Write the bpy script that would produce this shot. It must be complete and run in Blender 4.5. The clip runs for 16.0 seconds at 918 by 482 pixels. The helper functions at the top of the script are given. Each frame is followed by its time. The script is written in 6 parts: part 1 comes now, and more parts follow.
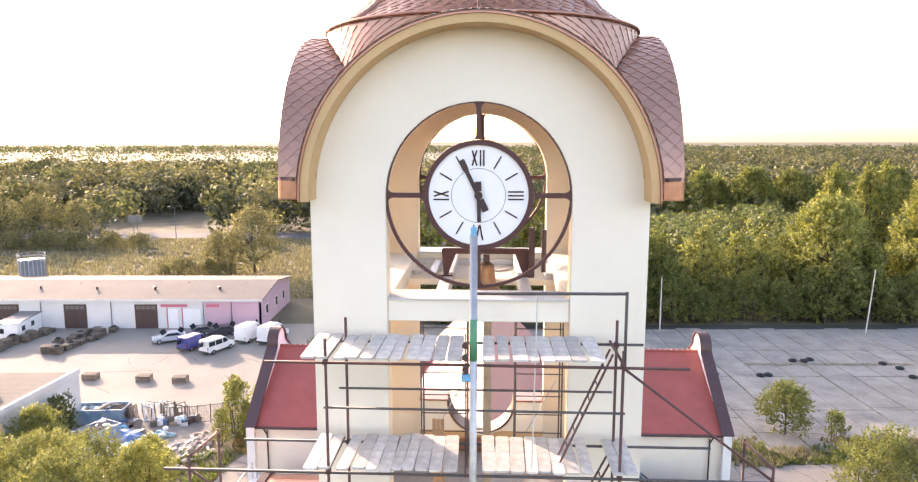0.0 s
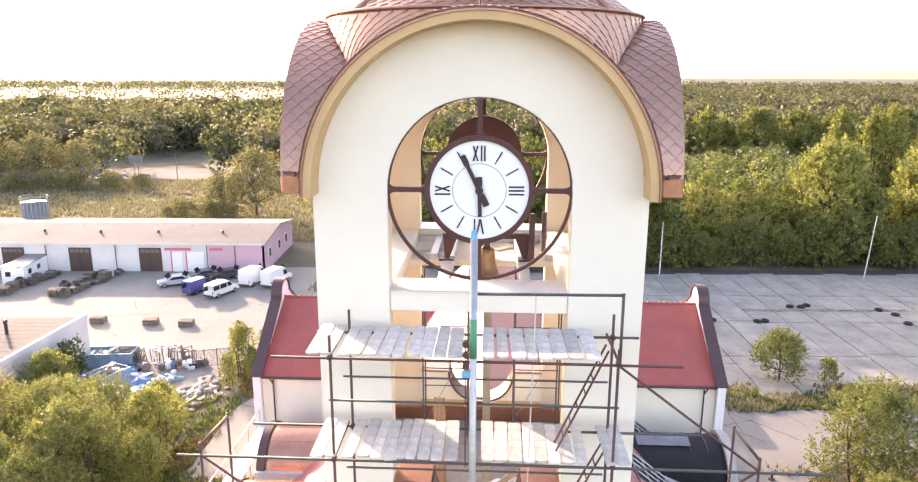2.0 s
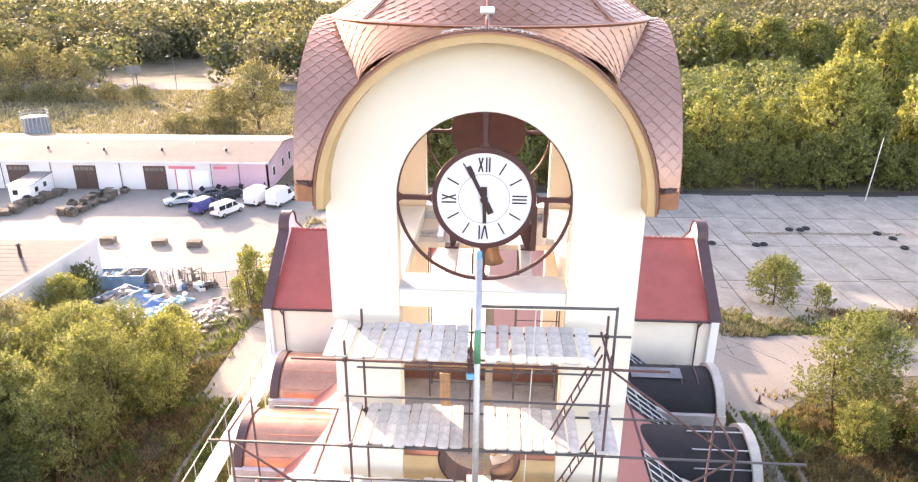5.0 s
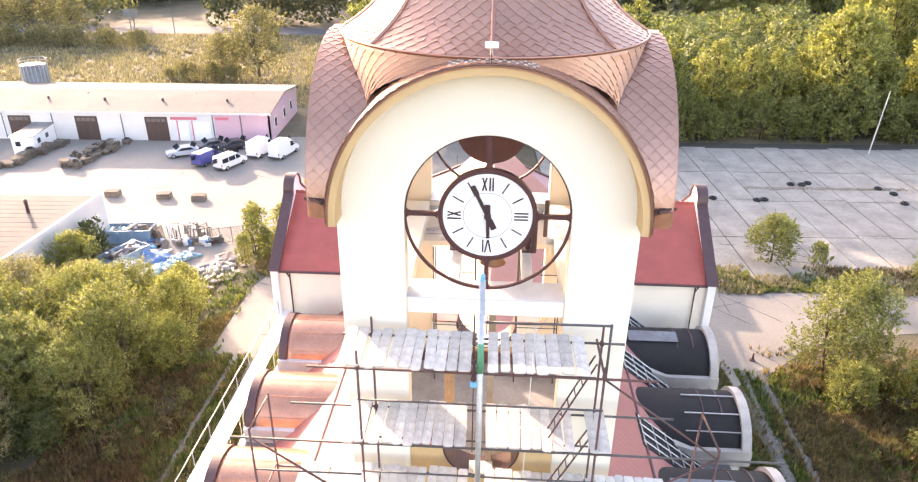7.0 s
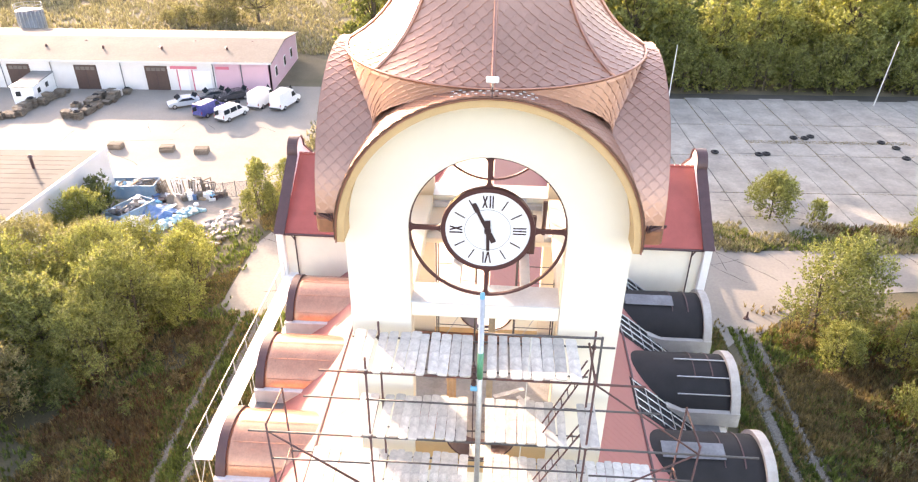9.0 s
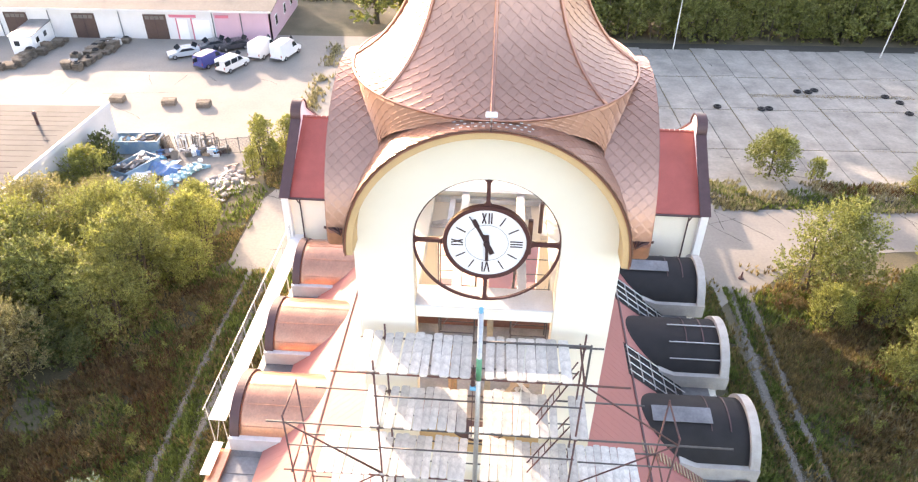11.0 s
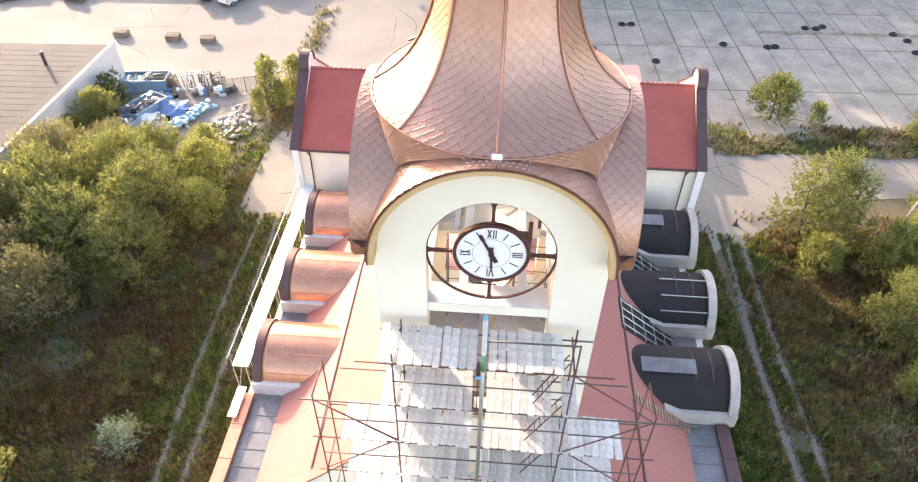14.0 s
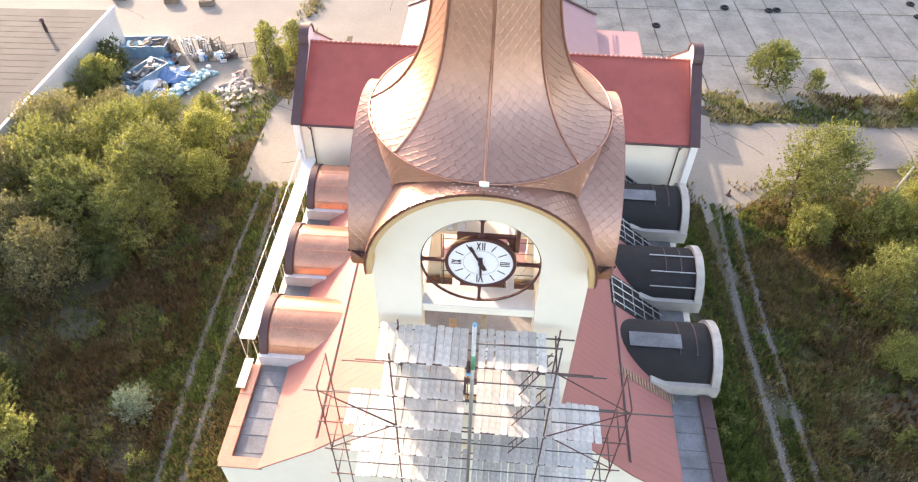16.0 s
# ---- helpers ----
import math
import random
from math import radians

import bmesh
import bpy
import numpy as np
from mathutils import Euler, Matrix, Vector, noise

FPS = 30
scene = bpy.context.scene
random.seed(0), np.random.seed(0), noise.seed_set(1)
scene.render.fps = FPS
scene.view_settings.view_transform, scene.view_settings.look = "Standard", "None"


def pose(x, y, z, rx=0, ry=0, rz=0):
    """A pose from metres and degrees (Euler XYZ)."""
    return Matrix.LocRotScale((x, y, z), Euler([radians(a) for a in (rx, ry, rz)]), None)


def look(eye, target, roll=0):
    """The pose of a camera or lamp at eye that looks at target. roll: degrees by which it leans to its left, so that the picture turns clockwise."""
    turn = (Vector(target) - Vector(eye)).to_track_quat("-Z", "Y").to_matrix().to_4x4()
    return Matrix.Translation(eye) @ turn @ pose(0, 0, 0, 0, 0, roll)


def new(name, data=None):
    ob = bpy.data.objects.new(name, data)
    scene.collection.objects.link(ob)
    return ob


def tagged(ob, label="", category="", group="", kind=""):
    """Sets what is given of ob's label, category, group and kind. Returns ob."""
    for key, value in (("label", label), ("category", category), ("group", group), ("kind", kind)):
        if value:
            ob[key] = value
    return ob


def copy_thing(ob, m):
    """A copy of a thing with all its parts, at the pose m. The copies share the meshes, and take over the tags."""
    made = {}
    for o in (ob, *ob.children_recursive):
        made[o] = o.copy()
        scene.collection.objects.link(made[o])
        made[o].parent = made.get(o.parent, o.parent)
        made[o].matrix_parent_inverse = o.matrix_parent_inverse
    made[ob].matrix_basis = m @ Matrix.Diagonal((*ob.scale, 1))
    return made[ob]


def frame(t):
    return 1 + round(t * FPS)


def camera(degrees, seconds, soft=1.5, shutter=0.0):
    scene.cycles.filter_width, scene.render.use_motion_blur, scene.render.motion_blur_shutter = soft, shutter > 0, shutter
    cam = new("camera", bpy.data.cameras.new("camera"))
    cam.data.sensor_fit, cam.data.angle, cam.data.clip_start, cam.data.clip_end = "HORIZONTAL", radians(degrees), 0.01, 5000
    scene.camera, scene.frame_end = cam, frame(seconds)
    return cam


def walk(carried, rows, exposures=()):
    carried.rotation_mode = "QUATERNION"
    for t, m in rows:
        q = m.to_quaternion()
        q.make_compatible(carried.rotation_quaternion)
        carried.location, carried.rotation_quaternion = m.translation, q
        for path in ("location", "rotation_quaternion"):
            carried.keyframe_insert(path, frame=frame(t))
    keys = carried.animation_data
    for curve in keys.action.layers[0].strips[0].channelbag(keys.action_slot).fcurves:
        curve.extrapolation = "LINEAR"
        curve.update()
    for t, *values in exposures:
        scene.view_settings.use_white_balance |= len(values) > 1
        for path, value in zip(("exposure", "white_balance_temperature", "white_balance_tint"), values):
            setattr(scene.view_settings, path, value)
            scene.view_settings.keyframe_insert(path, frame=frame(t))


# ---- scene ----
cam = camera(66.8, 16.0, soft=1.2)
METRES, EYE, TILT, LEAN, TURN = 13.8, 28.25, -8.4, 0.0, 0.0
ROWS = [
    (0.0, 0.0, 0.0, 0.0, 0.0, 0.0, 0.0),
    (0.5, 0.0011, -0.0054, 0.0181, 0.03, -1.2, -0.07),
    (1.0, -0.0003, -0.0062, 0.0394, 0.07, -2.48, -0.1),
    (1.5, 0.0009, -0.0067, 0.0581, 0.11, -3.8, -0.14),
    (2.0, 0.0012, -0.0103, 0.0768, 0.16, -5.12, -0.19),
    (2.5, 0.0009, -0.0173, 0.0958, 0.19, -6.43, -0.24),
    (3.0, 0.0001, -0.0241, 0.1169, 0.23, -7.73, -0.28),
    (3.5, -0.0, -0.0278, 0.1391, 0.26, -9.04, -0.33),
    (4.0, -0.0003, -0.0299, 0.165, 0.32, -10.32, -0.37),
    (6.5, -0.0077, -0.0636, 0.307, 0.6, -16.29, -0.53),
    (7.0, -0.008, -0.0671, 0.3362, 0.64, -17.49, -0.57),
    (7.5, -0.009, -0.0739, 0.3665, 0.69, -18.71, -0.59),
    (8.0, -0.0086, -0.0792, 0.3979, 0.75, -19.92, -0.62),
    (8.5, -0.008, -0.0832, 0.4291, 0.8, -21.13, -0.66),
    (9.0, -0.0087, -0.0869, 0.461, 0.85, -22.34, -0.68),
    (11.5, -0.0083, -0.1147, 0.6326, 1.13, -28.4, -0.8),
    (12.0, -0.0096, -0.1215, 0.6651, 1.19, -29.59, -0.84),
    (12.5, -0.0123, -0.1285, 0.7002, 1.24, -30.71, -0.88),
    (13.0, -0.0147, -0.1381, 0.7385, 1.3, -31.81, -0.88),
    (13.5, -0.0179, -0.1484, 0.7803, 1.36, -32.88, -0.92),
    (14.0, -0.021, -0.1566, 0.8203, 1.41, -33.89, -0.93),
    (14.5, -0.0214, -0.1631, 0.8601, 1.45, -34.9, -0.93),
    (15.0, -0.0199, -0.1669, 0.8991, 1.51, -35.9, -0.93),
    (15.5, -0.0126, -0.1713, 0.9385, 1.55, -36.92, -0.94),
    (16.0, -0.003, -0.1735, 0.9796, 1.59, -37.95, -0.95),
]
walk(cam, [(t, pose(0, 0, EYE, TILT, LEAN, TURN) @ pose(METRES * x, METRES * y, METRES * z, 90 + pitch, roll, yaw)) for t, x, y, z, yaw, pitch, roll in ROWS],
     exposures=[(0.0, 2.48, 8050, 28), (4.0, 2.85, 8200, 30), (9.0, 2.95, 8500, 26), (12.5, 2.75, 8150, 23), (16.0, 2.58, 8150, 22)])

# ---- light ----
SUN_EL, SUN_AZ = 16.5, 37.0            # degrees above the horizon; degrees left of straight ahead
world = bpy.data.worlds.new("sky")
scene.world = world
world.use_nodes = True
wn = world.node_tree.nodes
sky = wn.new("ShaderNodeTexSky")
sky.sky_type = "NISHITA"
sky.sun_disc = False
sky.sun_elevation = radians(SUN_EL)
sky.sun_rotation = radians(-SUN_AZ)
sky.air_density, sky.dust_density, sky.ozone_density = 1.0, 1.6, 1.6
wn["Background"].inputs["Strength"].default_value = 0.15
world.node_tree.links.new(sky.outputs[0], wn["Background"].inputs[0])
lamp = bpy.data.lights.new("sun", "SUN")
lamp.energy, lamp.angle, lamp.color = 1.9, radians(0.6), (1.0, 0.91, 0.78)
sun = new("sun", lamp)
sd = Vector((-math.sin(radians(SUN_AZ)) * math.cos(radians(SUN_EL)), math.cos(radians(SUN_AZ)) * math.cos(radians(SUN_EL)), math.sin(radians(SUN_EL))))
sun.matrix_world = look(sd * 200, (0, 0, 0))

# ---- materials ----
def mat(name, col, rough=0.8, metal=0.0, var=0.18, scale=3.0, bump=0.15, fine=40.0, tint=None, piece=0.0, stain=0.0, coords="Object", trans=0.0):
    m = bpy.data.materials.new(name)
    m.use_nodes = True
    nt = m.node_tree
    n, l = nt.nodes, nt.links
    b = n["Principled BSDF"]
    tc = n.new("ShaderNodeTexCoord")
    big = n.new("ShaderNodeTexNoise")
    big.inputs["Scale"].default_value, big.inputs["Detail"].default_value, big.inputs["Roughness"].default_value = scale, 8, 0.65
    small = n.new("ShaderNodeTexNoise")
    small.inputs["Scale"].default_value, small.inputs["Detail"].default_value = fine, 6
    where = n.new("ShaderNodeNewGeometry").outputs["Position"] if coords == "World" else tc.outputs[coords]
    for t in (big, small):
        l.new(where, t.inputs["Vector"])
    ramp = n.new("ShaderNodeValToRGB")
    c2 = tint or tuple(c * 0.6 for c in col)
    ramp.color_ramp.elements[0].position, ramp.color_ramp.elements[1].position = 0.3, 0.7
    ramp.color_ramp.elements[0].color = (*[a + (b_ - a) * min(1, var * 2.2) for a, b_ in zip(col, c2)], 1)
    ramp.color_ramp.elements[1].color = (*[min(1, c * (1 + var * 0.35)) for c in col], 1)
    l.new(big.outputs["Fac"], ramp.inputs["Fac"])
    mix = n.new("ShaderNodeMix")
    mix.data_type, mix.blend_type = "RGBA", "MULTIPLY"
    mix.inputs["Factor"].default_value = min(1.0, var * 2)
    l.new(ramp.outputs["Color"], mix.inputs["A"])
    gr = n.new("ShaderNodeMapRange")
    gr.inputs["From Min"].default_value, gr.inputs["From Max"].default_value = 0.25, 0.75
    gr.inputs["To Min"].default_value, gr.inputs["To Max"].default_value = 0.65, 1.15
    l.new(small.outputs["Fac"], gr.inputs["Value"])
    l.new(gr.outputs["Result"], mix.inputs["B"])
    out = mix.outputs["Result"]
    if piece:
        info = n.new("ShaderNodeObjectInfo")
        geo = n.new("ShaderNodeNewGeometry")
        add = n.new("ShaderNodeMath")
        add.operation = "ADD"
        l.new(info.outputs["Random"], add.inputs[0])
        l.new(geo.outputs["Random Per Island"], add.inputs[1])
        fr = n.new("ShaderNodeMath")
        fr.operation = "FRACT"
        l.new(add.outputs[0], fr.inputs[0])
        pr = n.new("ShaderNodeMapRange")
        pr.inputs["To Min"].default_value, pr.inputs["To Max"].default_value = 1 - piece, 1 + piece
        l.new(fr.outputs[0], pr.inputs["Value"])
        pm = n.new("ShaderNodeMix")
        pm.data_type, pm.blend_type = "RGBA", "MULTIPLY"
        pm.inputs["Factor"].default_value = 1
        l.new(out, pm.inputs["A"])
        l.new(pr.outputs["Result"], pm.inputs["B"])
        out = pm.outputs["Result"]
    l.new(out, b.inputs["Base Color"])
    b.inputs["Metallic"].default_value = metal
    rr = n.new("ShaderNodeMapRange")
    rr.inputs["To Min"].default_value, rr.inputs["To Max"].default_value = max(0.03, rough - 0.12), min(1, rough + 0.12)
    l.new(small.outputs["Fac"], rr.inputs["Value"])
    l.new(rr.outputs["Result"], b.inputs["Roughness"])
    if bump:
        bp = n.new("ShaderNodeBump")
        bp.inputs["Strength"].default_value, bp.inputs["Distance"].default_value = bump, 0.02
        l.new(small.outputs["Fac"], bp.inputs["Height"])
        l.new(bp.outputs["Normal"], b.inputs["Normal"])
    if trans:
        tr = n.new("ShaderNodeBsdfTranslucent")
        ms = n.new("ShaderNodeMixShader")
        ms.inputs[0].default_value = trans
        br = n.new("ShaderNodeMix")
        br.data_type, br.blend_type = "RGBA", "MULTIPLY"
        br.inputs["Factor"].default_value = 1
        br.inputs["B"].default_value = (1.4, 1.36, 0.8, 1)
        l.new(out, br.inputs["A"])
        l.new(br.outputs["Result"], tr.inputs["Color"])
        l.new(b.outputs[0], ms.inputs[1])
        l.new(tr.outputs[0], ms.inputs[2])
        l.new(ms.outputs[0], n["Material Output"].inputs["Surface"])
    return m


PLASTER = mat("cream_plaster", (0.83, 0.775, 0.66), 0.9, var=0.06, scale=0.7, bump=0.1, fine=60)
# the cream plaster again, with warm light put into its colour
PLASTER_WARM = mat("warm_lit_plaster", (0.83, 0.70, 0.545), 0.9, var=0.07, scale=0.8, bump=0.08, fine=50)
OCHRE = mat("ochre_trim", (0.62, 0.41, 0.21), 0.75, var=0.12, scale=1.5, bump=0.08)
COPPER = mat("copper_shingle", (0.465, 0.265, 0.20), 0.37, metal=0.62, var=0.10, scale=0.9, bump=0.05, fine=14, tint=(0.33, 0.18, 0.135), piece=0.05)
COPPER_SHEET = mat("copper_sheet", (0.46, 0.24, 0.18), 0.38, metal=0.85, var=0.2, scale=1.2, bump=0.08, fine=12, tint=(0.22, 0.11, 0.1))
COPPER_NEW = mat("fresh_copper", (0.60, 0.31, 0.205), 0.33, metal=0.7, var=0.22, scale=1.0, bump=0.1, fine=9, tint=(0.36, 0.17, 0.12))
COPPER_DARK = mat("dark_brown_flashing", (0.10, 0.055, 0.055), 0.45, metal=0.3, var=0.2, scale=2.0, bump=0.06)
FRAME = mat("maroon_steel", (0.085, 0.030, 0.030), 0.5, metal=0.1, var=0.15, scale=4.0, bump=0.05)
DIAL = mat("white_enamel", (0.84, 0.85, 0.87), 0.35, var=0.03, scale=2.0, bump=0.0)
INK = mat("dark_numeral", (0.045, 0.022, 0.025), 0.5, var=0.1, bump=0.0)
GREYLINE = mat("grey_line", (0.35, 0.35, 0.36), 0.6, var=0.05, bump=0.0)
TILE = mat("red_clay_tile", (0.31, 0.07, 0.055), 0.6, var=0.2, scale=0.8, bump=0.12, fine=25, piece=0.3)
METALROOF = mat("salmon_sheet_roof", (0.36, 0.128, 0.112), 0.5, var=0.1, scale=0.5, bump=0.05, fine=14)
GUTTER = mat("grey_gutter_sheet", (0.20, 0.21, 0.22), 0.4, metal=0.4, var=0.3, scale=0.8, bump=0.08, fine=8, tint=(0.08, 0.08, 0.085))
BITUMEN = mat("black_bitumen", (0.02, 0.0195, 0.021), 0.75, var=0.3, scale=1.2, bump=0.25, fine=20)
BITUMEN.node_tree.nodes["Principled BSDF"].inputs["Specular IOR Level"].default_value = 0.3
CONCRETE = mat("raw_concrete", (0.42, 0.40, 0.37), 0.9, var=0.25, scale=1.2, bump=0.2, fine=30, tint=(0.25, 0.24, 0.22))
SLABC = mat("dusty_floor_concrete", (0.34, 0.32, 0.30), 0.9, var=0.35, scale=0.9, bump=0.2, fine=25, tint=(0.17, 0.16, 0.15))
BRICK = mat("red_brick", (0.36, 0.13, 0.08), 0.9, var=0.2, scale=6, bump=0.2, piece=0.2)
WOOD = mat("weathered_plank", (0.66, 0.63, 0.59), 0.9, var=0.28, scale=5.0, bump=0.3, fine=45, tint=(0.27, 0.25, 0.235), piece=0.2)
OLDWOOD = mat("old_grey_brown_wood", (0.20, 0.165, 0.13), 0.9, var=0.35, scale=4.0, bump=0.2, piece=0.3)
TIMBER = mat("raw_timber", (0.42, 0.31, 0.21), 0.85, var=0.3, scale=6.0, bump=0.2)
RUST = mat("rusty_red_tube", (0.17, 0.062, 0.052), 0.65, metal=0.25, var=0.45, scale=7.0, bump=0.2, tint=(0.08, 0.06, 0.06))
# copper shell colour, darkened to paint shade into the shingle joints
UNDER = mat("copper_joint_shade", (0.26, 0.145, 0.11), 0.5, metal=0.5, var=0.2, scale=2.0, bump=0.05)
ZINC = mat("zinc_sheet", (0.62, 0.63, 0.64), 0.5, metal=0.25, var=0.15, scale=2.0, bump=0.08, fine=20)
REAR = mat("pale_pink_sheet_roof", (0.38, 0.21, 0.21), 0.55, var=0.1, scale=0.5, bump=0.05)
STEEL = mat("galvanised_tube", (0.46, 0.47, 0.48), 0.42, metal=0.7, var=0.25, scale=6.0, bump=0.1)
DARKTUBE = mat("dark_grey_tube", (0.11, 0.10, 0.10), 0.55, metal=0.3, var=0.35, scale=6.0, bump=0.15)
WHITEP = mat("white_paint", (0.80, 0.80, 0.79), 0.5, var=0.06, scale=2.0, bump=0.04)
BLUEP = mat("light_blue_plastic", (0.12, 0.42, 0.62), 0.5, var=0.1, bump=0.05)
GREENP = mat("green_paint", (0.07, 0.30, 0.17), 0.5, var=0.15, bump=0.05)
BRONZE = mat("bell_bronze", (0.36, 0.20, 0.11), 0.42, metal=0.8, var=0.25, scale=5, bump=0.1)
ROPE = mat("pale_rope", (0.60, 0.60, 0.55), 0.9, var=0.15)
GLASS_DARK = mat("window_glass", (0.02, 0.025, 0.03), 0.08, var=0.0, bump=0.0)
BARK = mat("bark", (0.11, 0.085, 0.06), 0.95, var=0.3, scale=8, bump=0.5)


def leafmat(name, col, tint, scale=0.9, piece=0.42, var=0.42):
    return mat(name, col, 0.6, var=var, scale=scale, bump=0.0, fine=3.0, tint=tint, piece=piece, trans=0.44, coords="Object")


LEAF = leafmat("leaf_green", (0.25, 0.265, 0.088), (0.11, 0.13, 0.045))
LEAF_Y = leafmat("leaf_yellow_green", (0.325, 0.335, 0.11), (0.165, 0.185, 0.06))
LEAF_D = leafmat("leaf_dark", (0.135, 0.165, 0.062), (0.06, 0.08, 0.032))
LEAF_O = leafmat("leaf_olive", (0.27, 0.25, 0.13), (0.13, 0.13, 0.07))
LEAF_S = leafmat("leaf_silver", (0.22, 0.28, 0.235), (0.12, 0.165, 0.135))
# distance haze is put into these leaf colours: less saturated than the near ones
FAR_A = leafmat("hazed_leaf_olive", (0.145, 0.14, 0.082), (0.07, 0.07, 0.04), 0.05, 0.3, 0.45)
FAR_B = leafmat("hazed_leaf_green", (0.10, 0.112, 0.056), (0.045, 0.055, 0.028), 0.04, 0.3, 0.45)
FAR_C = leafmat("hazed_leaf_bright", (0.195, 0.19, 0.10), (0.12, 0.12, 0.065), 0.06, 0.3, 0.4)
GRASS = leafmat("dry_grass", (0.27, 0.205, 0.105), (0.12, 0.095, 0.05))
WEED = leafmat("brown_weed", (0.16, 0.085, 0.045), (0.09, 0.065, 0.03))
STRAW = leafmat("pale_straw", (0.29, 0.26, 0.19), (0.17, 0.16, 0.10))
GRASS_G = leafmat("green_grass", (0.155, 0.20, 0.058), (0.08, 0.11, 0.032))

# ---- building helpers ----
def part(name, bm, material, parent, label=""):
    me = bpy.data.meshes.new(name)
    bm.to_mesh(me)
    bm.free()
    for m in (material if isinstance(material, (list, tuple)) else (material,)):
        me.materials.append(m)
    ob = new(name, me)
    if parent is not None:
        ob.parent = parent
    if label:
        ob["label"] = label
    return ob


def share(name, me, m, parent):
    ob = new(name, me)
    ob.parent = parent
    ob.matrix_basis = m
    return ob


def thing(name, m, label, category, group="", kind=""):
    ob = new(name)
    ob.matrix_basis = m
    ob.empty_display_size = 0.2
    return tagged(ob, label, category, group, kind)


def smooth(ob):
    ob.data.polygons.foreach_set("use_smooth", [True] * len(ob.data.polygons))
    return ob


def box(bm, c, s, rot=None, bevel=0.0):
    r = bmesh.ops.create_cube(bm, size=1.0)
    m = Matrix.Translation(c) @ (rot.to_4x4() if rot else Matrix()) @ Matrix.Diagonal((*s, 1))
    bmesh.ops.transform(bm, matrix=m, verts=r["verts"])
    if bevel:
        es = {e for v in r["verts"] for e in v.link_edges}
        bmesh.ops.bevel(bm, geom=list(es), offset=bevel, segments=1, affect="EDGES", clamp_overlap=True)
    return bm


def boxed(c, s, rot=None, bevel=0.0):
    return box(bmesh.new(), c, s, rot, bevel)


def rod(bm, a, b, r=0.024, n=8, r2=None):
    a, b = Vector(a), Vector(b)
    d = b - a
    q = d.to_track_quat("Z", "Y").to_matrix().to_4x4()
    bmesh.ops.create_cone(bm, cap_ends=True, segments=n, radius1=r, radius2=r if r2 is None else r2, depth=d.length,
                          matrix=Matrix.Translation((a + b) / 2) @ q)
    return bm


def prism(bm, pts, axis, lo, hi):
    """Extrudes a flat outline (two coordinates a point) along an axis from lo to hi."""
    def at(p, h):
        return {"x": (h, p[0], p[1]), "y": (p[0], h, p[1]), "z": (p[0], p[1], h)}[axis]
    a = [bm.verts.new(at(p, lo)) for p in pts]
    b = [bm.verts.new(at(p, hi)) for p in pts]
    k = len(pts)
    bm.faces.new(a), bm.faces.new(b[::-1])
    for i in range(k):
        bm.faces.new((a[i], b[i], b[(i + 1) % k], a[(i + 1) % k]))
    bmesh.ops.recalc_face_normals(bm, faces=bm.faces[:])
    return bm


def strip(bm, pairs, axis, lo, hi, closed=False):
    """A wall between two outlines that run side by side, given as pairs of points, with thickness along an axis."""
    def at(p, h):
        return {"x": (h, p[0], p[1]), "y": (p[0], h, p[1]), "z": (p[0], p[1], h)}[axis]
    vs = [[bm.verts.new(at(p, h)) for p in (i, o) for h in (lo, hi)] for i, o in pairs]
    k = len(vs)
    for i in range(k if closed else k - 1):
        a, b = vs[i], vs[(i + 1) % k]
        bm.faces.new((a[0], a[2], b[2], b[0])), bm.faces.new((a[1], b[1], b[3], a[3]))
        bm.faces.new((a[0], b[0], b[1], a[1])), bm.faces.new((a[2], a[3], b[3], b[2]))
    if not closed:
        for a in (vs[0], vs[-1]):
            bm.faces.new((a[0], a[1], a[3], a[2]))
    bmesh.ops.recalc_face_normals(bm, faces=bm.faces[:])
    return bm


def arc(cu, cz, r, a0, a1, n):
    return [(cu + r * math.cos(radians(a0 + (a1 - a0) * i / n)), cz + r * math.sin(radians(a0 + (a1 - a0) * i / n))) for i in range(n + 1)]


def sheet(bm, f, us, vs, thick=0.0):
    """A bent sheet from a function of two numbers."""
    g = [[bm.verts.new(f(u, v)) for v in vs] for u in us]
    for i in range(len(us) - 1):
        for j in range(len(vs) - 1):
            bm.faces.new((g[i][j], g[i + 1][j], g[i + 1][j + 1], g[i][j + 1]))
    bmesh.ops.recalc_face_normals(bm, faces=bm.faces[:])
    if thick:
        bmesh.ops.solidify(bm, geom=bm.faces[:], thickness=thick)
    return bm


def pipe(bm, pts, r, n=8):
    """A bent tube along a row of points."""
    rings = []
    for i, p in enumerate(pts):
        d = (Vector(pts[min(i + 1, len(pts) - 1)]) - Vector(pts[max(i - 1, 0)])).normalized()
        x = d.orthogonal().normalized() if not rings else (x - d * x.dot(d)).normalized()
        y = d.cross(x)
        rings.append([bm.verts.new(Vector(p) + x * r * math.cos(6.28319 * k / n) + y * r * math.sin(6.28319 * k / n)) for k in range(n)])
    for a, b in zip(rings, rings[1:]):
        for k in range(n):
            bm.faces.new((a[k], a[(k + 1) % n], b[(k + 1) % n], b[k]))
    bm.faces.new(rings[0][::-1]), bm.faces.new(rings[-1])
    bmesh.ops.recalc_face_normals(bm, faces=bm.faces[:])
    return bm


